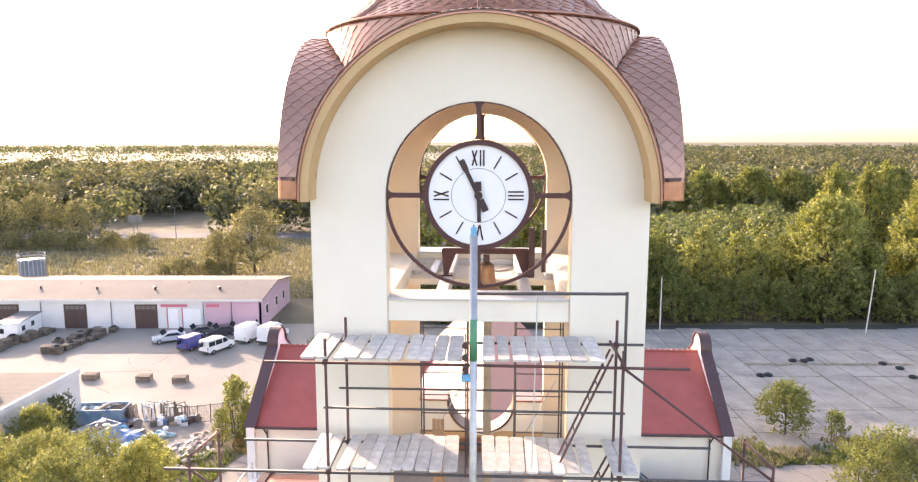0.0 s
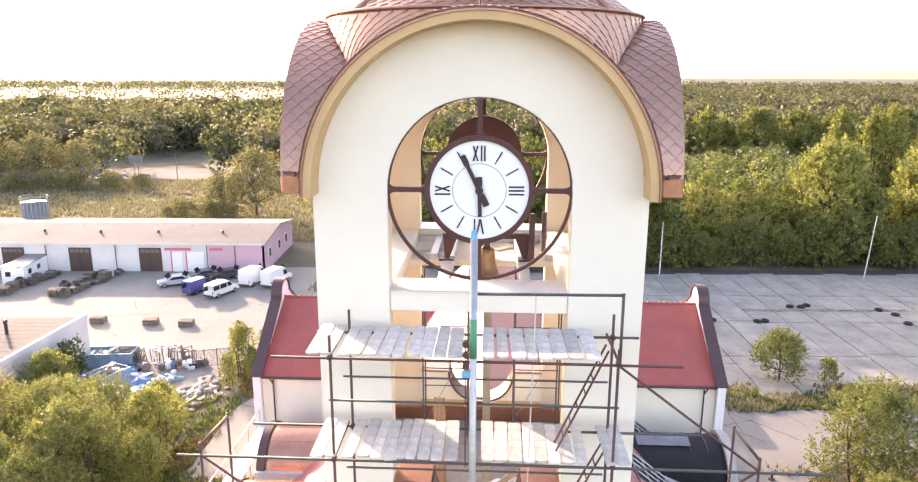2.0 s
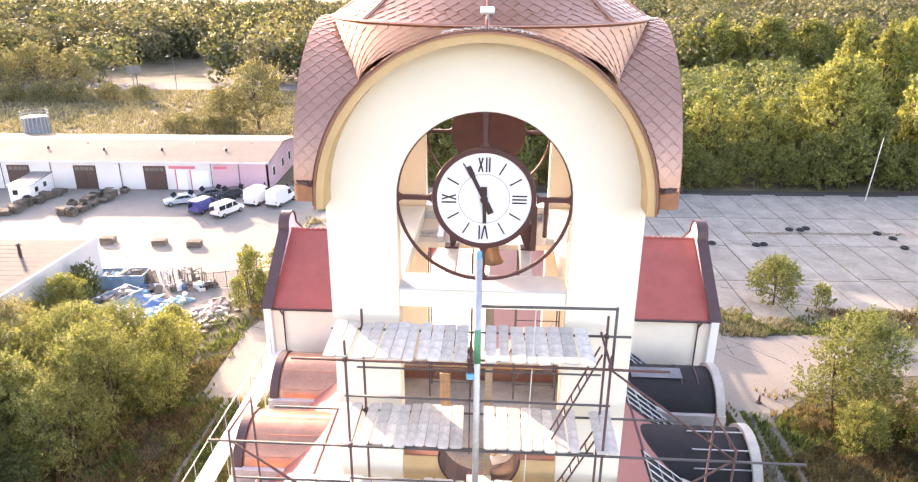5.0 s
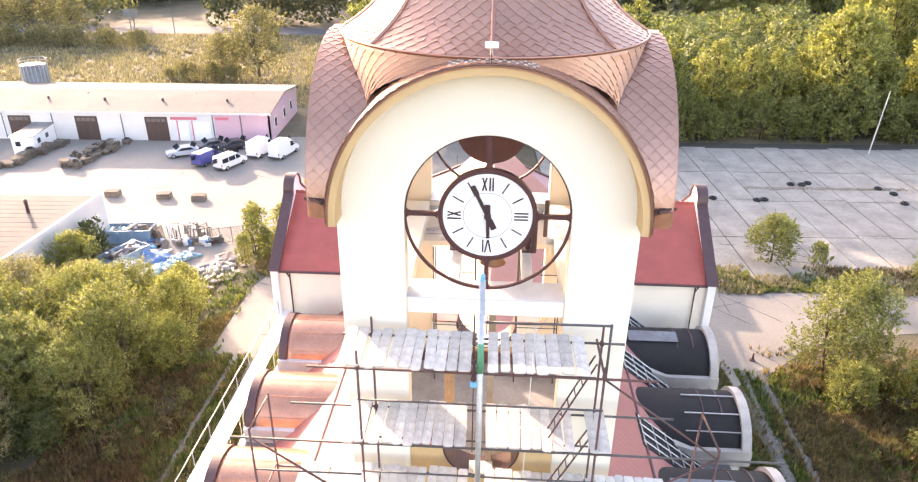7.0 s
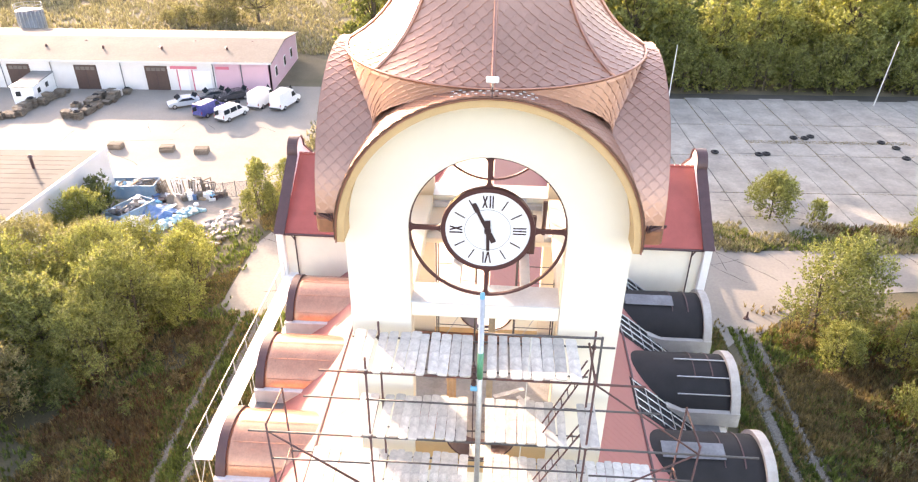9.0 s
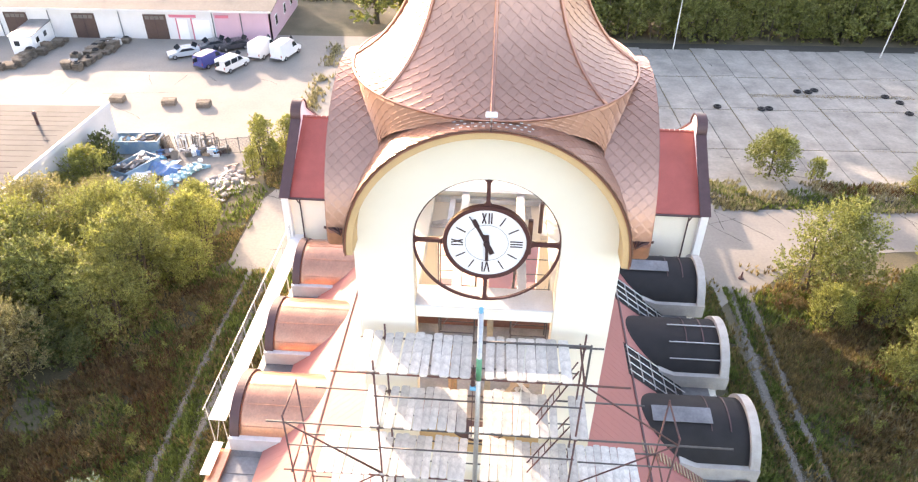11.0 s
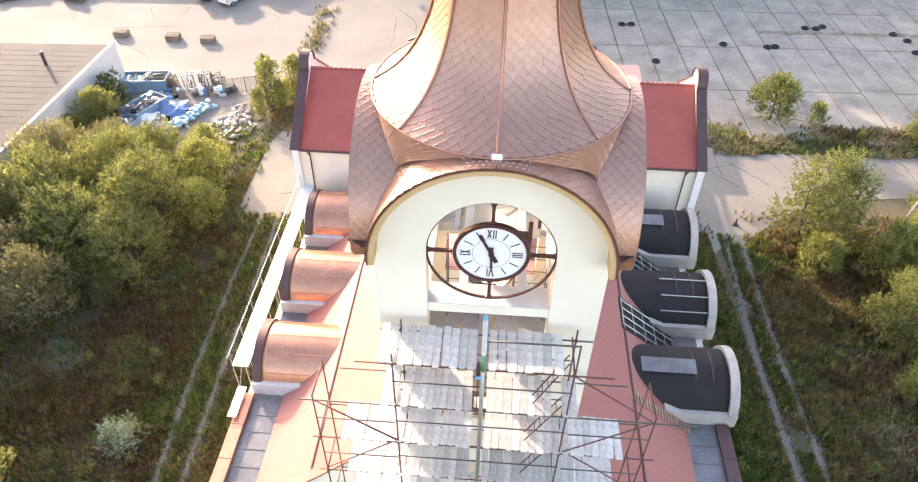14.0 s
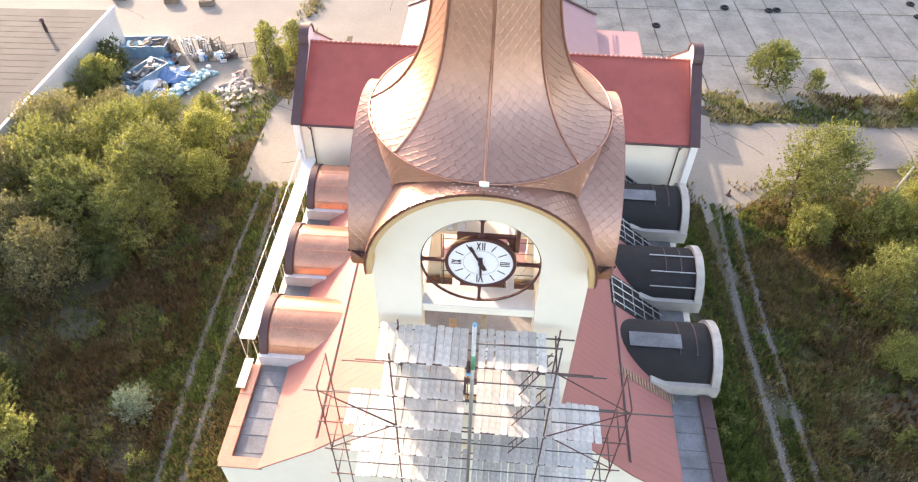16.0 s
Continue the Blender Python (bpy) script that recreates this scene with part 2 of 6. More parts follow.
def lin(a, b, n):
    return [a + (b - a) * i / n for i in range(n + 1)]

# ================= the church =================
B = pose(0.36, 12.86, 0, 0, 0, -2.6)
church = thing("church", B, "cream plastered church with copper tower roof and red roofs under construction", "church")
TW, TD, CZ = 3.15, 6.2, 27.18          # half width, depth, springing of the arches
RO, WT = 1.735, 0.42                    # half width of the openings, wall thickness

# tower walls: an arched outline with a tall arched opening
def tower_wall(name, m):
    inner = [(-RO, 20.2)] + [(u, z) for u, z in arc(0, CZ, RO, 180, 0, 28)] + [(RO, 20.2)]
    outer = [(-TW, 20.2)] + [(u, z) for u, z in arc(0, CZ, TW, 180, 0, 28)] + [(TW, 20.2)]
    bm = strip(bmesh.new(), list(zip(inner, outer)), "y", 0, WT)
    ob = part(name, bm, PLASTER, church)
    ob.matrix_basis = m
    low = boxed((0, WT / 2, 10.0), (2 * TW, WT, 20.4))
    ob2 = part("lower_wall", low, PLASTER, church)
    ob2.matrix_basis = m @ pose(0, 0.0, 0)
    return ob


MID = Matrix.Translation((0, TD / 2, 0))
SIDES = [MID @ pose(0, 0, 0, 0, 0, a) @ Matrix.Translation((0, -TD / 2, 0)) for a in (0, 180)]
FLANKS = [MID @ pose(0, 0, 0, 0, 0, a) @ Matrix.Translation((0, -TW, 0)) for a in (90, 270)]
for m in SIDES:
    tower_wall("tower_wall", m)
for m in FLANKS:
    mm = m @ Matrix.Diagonal(((TD - 2 * WT) / (2 * TW), 1, 1, 1))
    tower_wall("tower_wall", mm)
# inner face of the two clock walls, warm light painted in as peach
for m in SIDES:
    inner = [(-RO, 20.6)] + arc(0, CZ, RO, 180, 0, 28) + [(RO, 20.6)]
    outer = [(-2.7, 20.6)] + arc(0, CZ, 2.7, 180, 0, 28) + [(2.7, 20.6)]
    ob = part("warm_inner_face", strip(bmesh.new(), list(zip(inner, outer)), "y", WT + 0.004, WT + 0.03), PLASTER_WARM, church)
    ob.matrix_basis = m
    # reveal of the opening, with the same painted-in warmth
    a = [(-RO + 0.003, 20.5)] + arc(0, CZ, RO - 0.003, 180, 0, 28) + [(RO - 0.003, 20.5)]
    b = [(-RO + 0.012, 20.5)] + arc(0, CZ, RO - 0.012, 180, 0, 28) + [(RO - 0.012, 20.5)]
    ob = part("reveal", strip(bmesh.new(), list(zip(b, a)), "y", 0.02, WT + 0.03), PLASTER_WARM, church)
    ob.matrix_basis = m
# parapet with a half-round notch, ochre faced with copper cover
for m in SIDES:
    top = 21.05
    notch = arc(0, top, 0.92, 180, 360, 20)
    pairs = [((-RO + 0.013, 19.6), (-RO + 0.013, top)), ((-0.93, 19.6), (-0.93, top))] + [((u, 19.6), (u, z)) for u, z in notch] + [((0.93, 19.6), (0.93, top)), ((RO - 0.013, 19.6), (RO - 0.013, top))]
    ob = part("parapet", strip(bmesh.new(), pairs, "y", -0.02, 0.62), OCHRE, church, "ochre parapet with a half-round notch")
    ob.matrix_basis = m
    for s in (-1, 1):
        ob = part("parapet_cover", boxed((s * 1.31, 0.31, top + 0.025), (0.76, 0.72, 0.04), bevel=0.008), COPPER_SHEET, church)
        ob.matrix_basis = m
    rim = list(zip(arc(0, top, 0.90, 180, 360, 20), arc(0, top, 0.94, 180, 360, 20)))
    ob = part("notch_rim", strip(bmesh.new(), rim, "y", -0.05, 0.66), COPPER_DARK, church)
    ob.matrix_basis = m

# floors of the belfry
ob = part("rear_lining", strip(bmesh.new(), [((u, 20.2), (u, z - 0.02)) for u, z in [(-RO + 0.02, 21.05), (-0.96, 21.05)] + arc(0, 21.05, 0.96, 180, 360, 20) + [(0.96, 21.05), (RO - 0.02, 21.05)]], "y", TD - 0.655, TD - 0.63), PLASTER, church, "cream plastered inner side of the parapet")
part("upstand", boxed((0, TD - 0.70, 19.80), (2 * RO + 1.5, 0.12, 0.36)), COPPER_SHEET, church, "dark brown floor upstand")
part("belfry_floor", boxed((0, TD / 2, 19.52), (2 * TW - 0.9, TD - 1.3, 0.2)), SLABC, church, "dusty grey concrete floor")
for v, s in ((0.36, 0.66), (TD - 0.36, 0.66)):
    part("floor_beam", boxed((0, v, 25.0), (2 * RO - 0.03, s, 0.42), bevel=0.015), PLASTER, church, "plastered beam")
    part("beam_cover", boxed((0, v - (0.0 if v < 3 else 0), 25.235), (2 * RO - 0.03, s + 0.16, 0.03), bevel=0.006), ZINC, church, "galvanised ribbed sheet cover")
for s in (-1, 1):
    part("floor_beam", boxed((s * 2.2, TD / 2, 25.0), (0.95, TD - 1.46, 0.42), bevel=0.015), PLASTER, church)
part("cross_beam", boxed((-0.75, TD / 2, 25.05), (0.24, TD - 1.46, 0.3), bevel=0.01), ZINC, church)
part("cross_beam", boxed((0.95, TD / 2, 25.05), (0.24, TD - 1.46, 0.3), bevel=0.01), ZINC, church)

part("slab_plate", boxed((0.0, 4.45, 24.86), (3.5, 2.1, 0.14)), PLASTER, church, "pale plastered floor slab")
part("steel_channel", boxed((0.0, 5.35, 25.0), (3.4, 0.18, 0.16), bevel=0.01), ZINC, church, "grey steel channel")
for u in (-1.15, 1.62):
    part("steel_channel", boxed((u, 4.35, 25.0), (0.18, 1.8, 0.15), bevel=0.01), ZINC, church)
part("slab_rail", rod(bmesh.new(), (1.5, 3.6, 25.08), (1.5, 3.6, 26.1), 0.06, 8), COPPER_DARK, church, "dark steel post")
for k, (u, v) in enumerate(((-1.5, 3.9), (-1.35, 4.1), (0.6, 4.6), (1.0, 4.3), (1.2, 4.8))):
    part("loose_board", boxed((u, v, 24.955 + 0.03 * (k % 2)), (0.7, 0.16, 0.03), Matrix.Rotation(0.4 * k, 3, "Z")), WOOD, church)

# ochre arch trim along the four gables
def gable_trim(m, ov):
    ob = part("arch_trim", strip(bmesh.new(), list(zip(arc(0, CZ, TW - 0.12, 181, -1, 48), arc(0, CZ, TW + 0.025, 181, -1, 48))), "y", -ov, -0.004), OCHRE, church, "ochre arched eave board")
    ob.matrix_basis = m
    ob = part("arch_edge", strip(bmesh.new(), list(zip(arc(0, CZ, TW + 0.028, 181, -1, 48), arc(0, CZ, TW + 0.06, 181, -1, 48))), "y", -ov - 0.03, -0.1), COPPER_SHEET, church)
    ob.matrix_basis = m


RC = TW + 0.09                          # radius of the copper barrels
OVS = (0.62, 0.62, 0.54, 0.54)          # overhangs in front of the walls
FOUR = SIDES + FLANKS
for m, ov in zip(FOUR, OVS):
    gable_trim(m, ov)

# copper barrels: the shell below the shingles, darkened as shade in their gaps
for i, m in enumerate(FOUR):
    bm = bmesh.new()
    n, k = 48, 14
    OV = OVS[i]
    def fb(a, s):
        u, z = RC * math.cos(radians(a)), RC * math.sin(radians(a))
        end = max(0.02, TD / 2 - abs(u))
        return (u, -OV + (end + OV) * s, CZ + z)
    sheet(bm, fb, lin(0, 180, n), lin(0, 1, k), 0.03)
    ob = smooth(part("barrel_roof", bm, UNDER, church, "shell of the copper barrel roof, darkened as shingle joint shade"))
    ob.matrix_basis = m
    if i < 2:
        continue
    # rounded copper corner boxes with fins under the flank eaves
    for s in (-1, 1):
        bm = bmesh.new()
        rnd_ = [(s * 3.12, -0.02), (s * 3.12, -OV - 0.03)] + [(s * (RC - 0.12 + 0.26 * math.sin(radians(q))), -OV - 0.03 + 0.14 * (1 - math.cos(radians(q)))) for q in lin(0, 90, 6)] + [(s * (RC + 0.14), -0.02)]
        prism(bm, rnd_, "z", CZ - 0.02, CZ + 0.30)
        eb = part("eave_box", bm, COPPER_NEW, church, "fresh copper corner box")
        eb.matrix_basis = m
        for q in range(9):
            fin = part("fin", boxed((s * (RC - 0.02 + 0.15 * math.sin(radians(10 * q))), -OV + 0.05 + 0.16 * (1 - math.cos(radians(10 * q))) + 0.03 * q, CZ + 0.33), (0.26, 0.014, 0.07), Matrix.Rotation(radians(s * (80 - 9 * q)), 3, "Z")), COPPER_DARK, church)
            fin.matrix_basis = m


def dia(bm, f, s, t, ds, dt, lift=0.014):
    """One pointed shingle on a bent surface f(s, t) -> (place, normal); its lower tip stands proud."""
    loop = [(s, t + dt * 1.3, 0.001), (s + ds / 2, t + dt * 0.7, lift * 0.35), (s + ds / 2, t + dt * 0.08, lift), (s, t - dt * 0.72, lift),
            (s - ds / 2, t + dt * 0.08, lift), (s - ds / 2, t + dt * 0.7, lift * 0.35)]
    top, low = [], []
    for a, b, h in loop:
        p, nn = f(a, b)
        top.append(bm.verts.new(p + nn * h))
        low.append(bm.verts.new(p + nn * max(-0.004, h - 0.014)))
    bm.faces.new(top)
    for i in range(2, 5):
        bm.faces.new((top[i], low[i], low[i - 1], top[i - 1]))


def on(f, s, t, e=0.01, out=None):
    p = Vector(f(s, t))
    n = (Vector(f(s + e, t)) - p).cross(Vector(f(s, t + e)) - p).normalized()
    if out is not None and n.dot(p - out) < 0:
        n = -n
    return p, n


def shingles(name, f, m, s0, s1, t0, t1, w, h, keep, single, label=""):
    """Shingles over f; s runs along the rows, t up the slope, both in metres."""
    axis = Vector((0, TD / 2, CZ - 1))
    rest = bmesh.new()
    rows = int((t1 - t0) / h)
    for r in range(rows + 1):
        t = t0 + r * h
        cols = int((s1 - s0) / w)
        for c in range(cols + 2):
            s = s0 + (c + 0.5 * (r % 2)) * w
            if not keep(s, t):
                continue
            g = lambda a, b: on(f, a, b, 0.01, axis)
            if single(s, t):
                bm = bmesh.new()
                dia(bm, g, s, t, w * 0.97, h, 0.02)
                ob = part("shingle", bm, COPPER, church)
                ob.matrix_basis = m
            else:
                dia(rest, g, s, t, w * 0.97, h, 0.02)
    ob = part("shingles", rest, COPPER, church, label)
    ob["kind"] = "stuff"
    ob.matrix_basis = m


def make_barrel(side, ov):
    def f(s, t):                       # t: metres up the arc from the spring, s: metres along the barrel
        a = min(t, RC * math.pi / 2) / RC
        s = max(-ov - 0.01 + (s + ov) * 0.001, s)
        return (side * RC * math.cos(a), s, CZ + RC * math.sin(a))
    return f


for i, m in enumerate(FOUR):
    for side in (-1, 1):
        OV = OVS[i]
        f = make_barrel(side, OV)
        def keep(s, t):
            u = RC * math.cos(t / RC)
            return s < TD / 2 - u + 0.2 and t < RC * math.pi / 2 - 0.02 and t > 0.3
        # the flank halves that look to the front are laid piece by piece
        front = (i == 2 and side == -1) or (i == 3 and side == 1)
        shingles("shingle", f, m, -OV, TD / 2, 0.35, RC * math.pi / 2, 0.28, 0.14, keep, lambda s, t: front and 0.3 < t < 2.4 and s < 1.2, "rows of pointed copper shingles")

# the flared eight-sided spire with its round rim
PROF = [(3.40, 30.42), (2.92, 30.74), (2.56, 31.07), (2.24, 31.5), (1.98, 32.0), (1.77, 32.6), (1.62, 33.3), (1.51, 34.1), (1.40, 35.0), (1.0, 37.0), (0.12, 39.5)]
def radius(z):
    for i in range(len(PROF) - 1):
        (r0, z0), (r1, z1) = PROF[i], PROF[i + 1]
        if z <= z1:
            ra, za = PROF[max(0, i - 1)]
            rb, zb = PROF[min(len(PROF) - 1, i + 2)]
            h = z1 - z0
            m0, m1 = (r1 - ra) / (z1 - za) * h, (rb - r0) / (zb - z0) * h
            t = (z - z0) / h
            return (2 * t ** 3 - 3 * t * t + 1) * r0 + (t ** 3 - 2 * t * t + t) * m0 + (3 * t * t - 2 * t ** 3) * r1 + (t ** 3 - t * t) * m1
    return 0.1


def spire_f(a, z):
    r = radius(z)
    w = min(1.0, max(0.0, (z - 30.45) / 1.2)) * 0.8
    aa = (a % 45) - 22.5
    flat = math.cos(radians(22.5)) / math.cos(radians(aa))
    r *= 1 + (flat - 1) * w
    return (r * math.sin(radians(a)), TD / 2 - r * math.cos(radians(a)), z)


bm = bmesh.new()
zs = lin(30.42, 32.5, 18) + [33.0, 33.5, 34, 35, 37, 39.5]
sheet(bm, spire_f, lin(0, 360, 96), zs)
bmesh.ops.remove_doubles(bm, verts=bm.verts[:], dist=0.0005)
smooth(part("spire", bm, COPPER, church, "flared eight-sided copper spire"))
for a in range(0, 360, 45):
    bm = bmesh.new()
    out = Vector((math.sin(radians(a)), -math.cos(radians(a)), 0.35)).normalized() * 0.035
    pipe(bm, [Vector(spire_f(a, z)) + out for z in lin(30.44, 36, 48)], 0.042, 10)
    smooth(part("rib", bm, COPPER_SHEET, church, "rounded copper seam"))
# shingles of the spire, in steps round each row
rest = bmesh.new()
z = 30.47
row = 0
while z < 35.2:
    r = radius(z)
    k = max(5, round(r * 2 * math.pi / 8 / 0.28))
    step = 0.145
    slope = math.hypot(radius(z) - radius(z + 0.02), 0.02) / 0.02
    for side in range(8):
        for c in range(k + row % 2):
            a = side * 45 + (c + 0.5 * ((row + 1) % 2)) * 45 / k
            ds = 45 / k
            h = step / slope
            def g(aa, zz):
                aa = min(max(aa, side * 45 + 0.01), side * 45 + 44.5)
                p = Vector(spire_f(aa, max(30.43, zz)))
                n = (Vector(spire_f(aa + 0.4, max(30.43, zz))) - p).cross(Vector(spire_f(aa, max(30.43, zz) + 0.02)) - p).normalized()
                return p, n
            if side in (0, 7) and z < 31.1:
                one = bmesh.new()
                dia(one, g, a, z, ds * 0.97, h, 0.021)
                part("shingle", one, COPPER, church)
            else:
                dia(rest, g, a, z, ds * 0.97, h, 0.021)
    z += step / slope
    row += 1
ob = part("shingles", rest, COPPER, church, "rows of pointed copper shingles")
ob["kind"] = "stuff"
# infill between the rim and the four valleys
for q in range(4):
    bm = bmesh.new()
    def fi(a, s):
        ang = 90 * q + a
        p = Vector((3.36 * math.sin(radians(ang)), TD / 2 - 3.36 * math.cos(radians(ang)), 30.44))
        m45 = 1 - abs(a - 45) / 45
        corner = Vector((math.copysign(2.50, math.sin(radians(90 * q + 45))), TD / 2 - math.copysign(2.50, math.cos(radians(90 * q + 45))), 29.27))
        w = m45 ** 1.1
        low = p.lerp(corner, w)
        return p.lerp(low, s)
    sheet(bm, fi, lin(0, 90, 30), lin(0, 1, 4))
    smooth(part("rim_infill", bm, UNDER, church, "copper infill under the rim"))
    bm = bmesh.new()
    for r in range(7):
        for c in range(17):
            a = 2 + (c + 0.5 * (r % 2)) * 5.3
            g = lambda p, q_: on(fi, min(89.9, max(0.1, p)), 1 - min(1, max(0, q_)), 0.01, Vector((0, TD / 2, 29)))
            if 1 - abs(a - 45) / 45 > 0.06:
                dia(bm, g, a, 0.04 + r * 0.145, 5.3 * 0.97, 0.145, 0.022)
    ob = part("shingles", bm, COPPER, church, "copper shingles under the rim")
    ob["kind"] = "stuff"
bm = bmesh.new()
pipe(bm, [(3.40 * math.sin(radians(a)), TD / 2 - 3.40 * math.cos(radians(a)), 30.46) for a in lin(0, 360, 96)], 0.03, 8)
smooth(part("rim_bead", bm, COPPER_SHEET, church))

# nave: steep sheet-metal roof, gutters and parapets
V0, V1 = 3.2, 28.2
EZ, EU = 6.5, 11.3
RZ = 15.27
KU = 7.95                               # the roof is steeper above the drip edge
def roof_z(u):
    low = RZ - (RZ - EZ) / EU * u
    return low if u >= KU else low + 0.214 * (KU - u)


for s in (-1, 1):
    def roofpt(u, v):
        return (s * u, v, roof_z(u))
    up = bmesh.new()
    sheet(up, roofpt, lin(0.05, KU, 12) + lin(KU, EU, 8)[1:], lin(V0, 38.5, 30), 0.05)
    ob = part("nave_roof", up, METALROOF, church, "salmon sheet-metal roof slope")
    seams = bmesh.new()
    n = Vector((s * 0.61, 0, 0.79))
    for v in lin(V0 + 0.3, 38, 80):
        for u0, u1 in ((0.2, KU), (KU, EU)):
            a, b = Vector(roofpt(u0, v)) + n * 0.028, Vector(roofpt(u1, v)) + n * 0.028
            box(seams, (a + b) / 2, ((b - a).length, 0.006, 0.004 if s < 0 else 0.0055), (b - a).to_track_quat("X", "Z").to_matrix())
    part("roof_seam", seams, METALROOF, church)
    a, b = Vector(roofpt(7.95, V0)), Vector(roofpt(7.95, V1))
    part("roof_step", boxed((a + b) / 2 + n * 0.05, (0.09, V1 - V0, 0.09)), COPPER_DARK, church, "dark drip edge across the roof")
    part("gutter", boxed((s * 12.1, (V0 + V1) / 2, EZ - 0.12), (1.74, V1 - V0, 0.12)), GUTTER, church, "grey sheet-metal box gutter")
    for v in lin(V0 + 0.5, 10, 6):
        part("gutter_seam", boxed((s * 12.1, v, EZ - 0.045), (1.6, 0.03, 0.03)), GUTTER, church)
    part("side_wall", boxed((s * 13.2, (V0 + V1) / 2, 3.1), (0.45, V1 - V0, 6.3)), PLASTER, church, "cream plastered side wall")
    for v in lin(V0 + 0.8, 9.0 - 0.85, 2):
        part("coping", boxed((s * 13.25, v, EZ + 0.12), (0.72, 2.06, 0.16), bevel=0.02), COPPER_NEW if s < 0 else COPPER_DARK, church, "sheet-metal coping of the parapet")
    # front gable of the nave
    pts = [(s * 3.1, 0), (s * 13.4, 0), (s * 13.4, EZ + 0.1), (s * EU, EZ + 0.1), (s * KU, roof_z(KU) + 0.12), (s * 3.1, roof_z(3.1) + 0.12)]
    part("front_gable", prism(bmesh.new(), pts, "y", V0 - 0.4, V0 + 0.02), PLASTER, church, "cream plastered nave front")
    for u0, u1 in ((EU, KU), (KU, 3.2)):
        a, b = Vector((s * u0, V0 - 0.2, roof_z(u0) + 0.2)), Vector((s * u1, V0 - 0.2, roof_z(u1) + 0.2))
        part("coping", boxed((a + b) / 2, ((b - a).length, 0.62, 0.09), (b - a).to_track_quat("X", "Z").to_matrix()), METALROOF, church)
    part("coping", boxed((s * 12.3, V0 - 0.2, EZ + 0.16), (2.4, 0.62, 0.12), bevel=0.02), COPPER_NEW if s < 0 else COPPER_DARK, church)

# side vaults: three barrels on each side
VR, VZ = 2.2, 6.7
for s in (-1, 1):
    for i, c in enumerate((11.7, 17.95, 24.2)):
        skin = COPPER_NEW if s < 0 else BITUMEN
        end = 12.9 if s < 0 else 13.9
        bm = bmesh.new()
        sheet(bm, lambda a, u: (s * (5.2 + (end - 5.2) * u), c - VR * math.cos(radians(a)), VZ + VR * math.sin(radians(a))), lin(-2, 182, 36), lin(0, 1, 10), 0.06)
        v = smooth(part("side_vault", bm, skin, church, "copper-clad barrel vault" if s < 0 else "barrel vault covered in black bitumen felt"))
        pairs = list(zip(arc(c, VZ, VR - 0.5, -8, 188, 36), arc(c, VZ, VR + (0.1 if s < 0 else 0.22), -8, 188, 36)))
        lo, hi = sorted((s * (end - 0.42), s * (end + 0.06)))
        part("vault_rim", strip(bmesh.new(), pairs, "x", lo, hi), COPPER_DARK if s < 0 else CONCRETE, v, "dark brown copper rim" if s < 0 else "raw concrete rim")
        # end wall below the vault
        pts = [(c - VR - 0.1, 0)] + [(c + VR + 0.1, 0), (c + VR + 0.1, VZ)] + arc(c, VZ, VR - 0.4, 0, 180, 24) + [(c - VR - 0.1, VZ)]
        lo, hi = sorted((s * (end - 0.75), s * (end - 0.35)))
        part("vault_wall", prism(bmesh.new(), pts, "x", lo, hi), PLASTER if s < 0 else CONCRETE, v)
        # sloping concrete shelf on the front side of the vault
        pts = [(s * (end + 0.1), VZ + 0.62), (s * (end - 3.0), VZ + 0.62), (s * (end - 3.9), VZ + 0.95), (s * (end - 4.0), VZ + 0.7), (s * (end - 3.0), VZ - 0.3), (s * (end + 0.1), VZ - 0.3)]
        part("shelf", prism(bmesh.new(), pts, "y", c - VR - 0.2, c - VR + 0.5), CONCRETE if s > 0 else ZINC, v, "pale ledge along the vault")
        if s < 0:
            for a in (30, 60, 90, 125):
                p = Vector((s * 9.2, c - (VR + 0.03) * math.cos(radians(a)), VZ + (VR + 0.03) * math.sin(radians(a))))
                part("seam", boxed(p, (7.0, 0.02, 0.02)), skin, v)
        else:
            for u, w in ((11.6, 0.05), (12.55, 0.07)):
                pr = list(zip(arc(c, VZ, VR + 0.03, 10, 120, 20), arc(c, VZ, VR + 0.05, 10, 120, 20)))
                part("felt_lap", strip(bmesh.new(), pr, "x", u, u + w), COPPER_DARK, v)
            if i == 1:
                for a in (38, 62, 92):
                    p = Vector((12.2, c - (VR + 0.09) * math.cos(radians(a)), VZ + (VR + 0.09) * math.sin(radians(a))))
                    part("batten", boxed(p, (3.2, 0.06, 0.05)), STEEL, v, "pale batten")
            else:
                p = Vector((10.2, c - (VR + 0.06) * math.cos(radians(80)), VZ + (VR + 0.06) * math.sin(radians(80))))
                part("felt_patch", boxed(p, (3.0, 0.9, 0.02), Matrix.Rotation(radians(10), 3, "X")), GUTTER, v, "grey felt patch")
    part("side_wall", boxed((s * 12.2, 17.5, 3.0), (0.4, 21, 6.2)), PLASTER if s < 0 else BRICK, church)
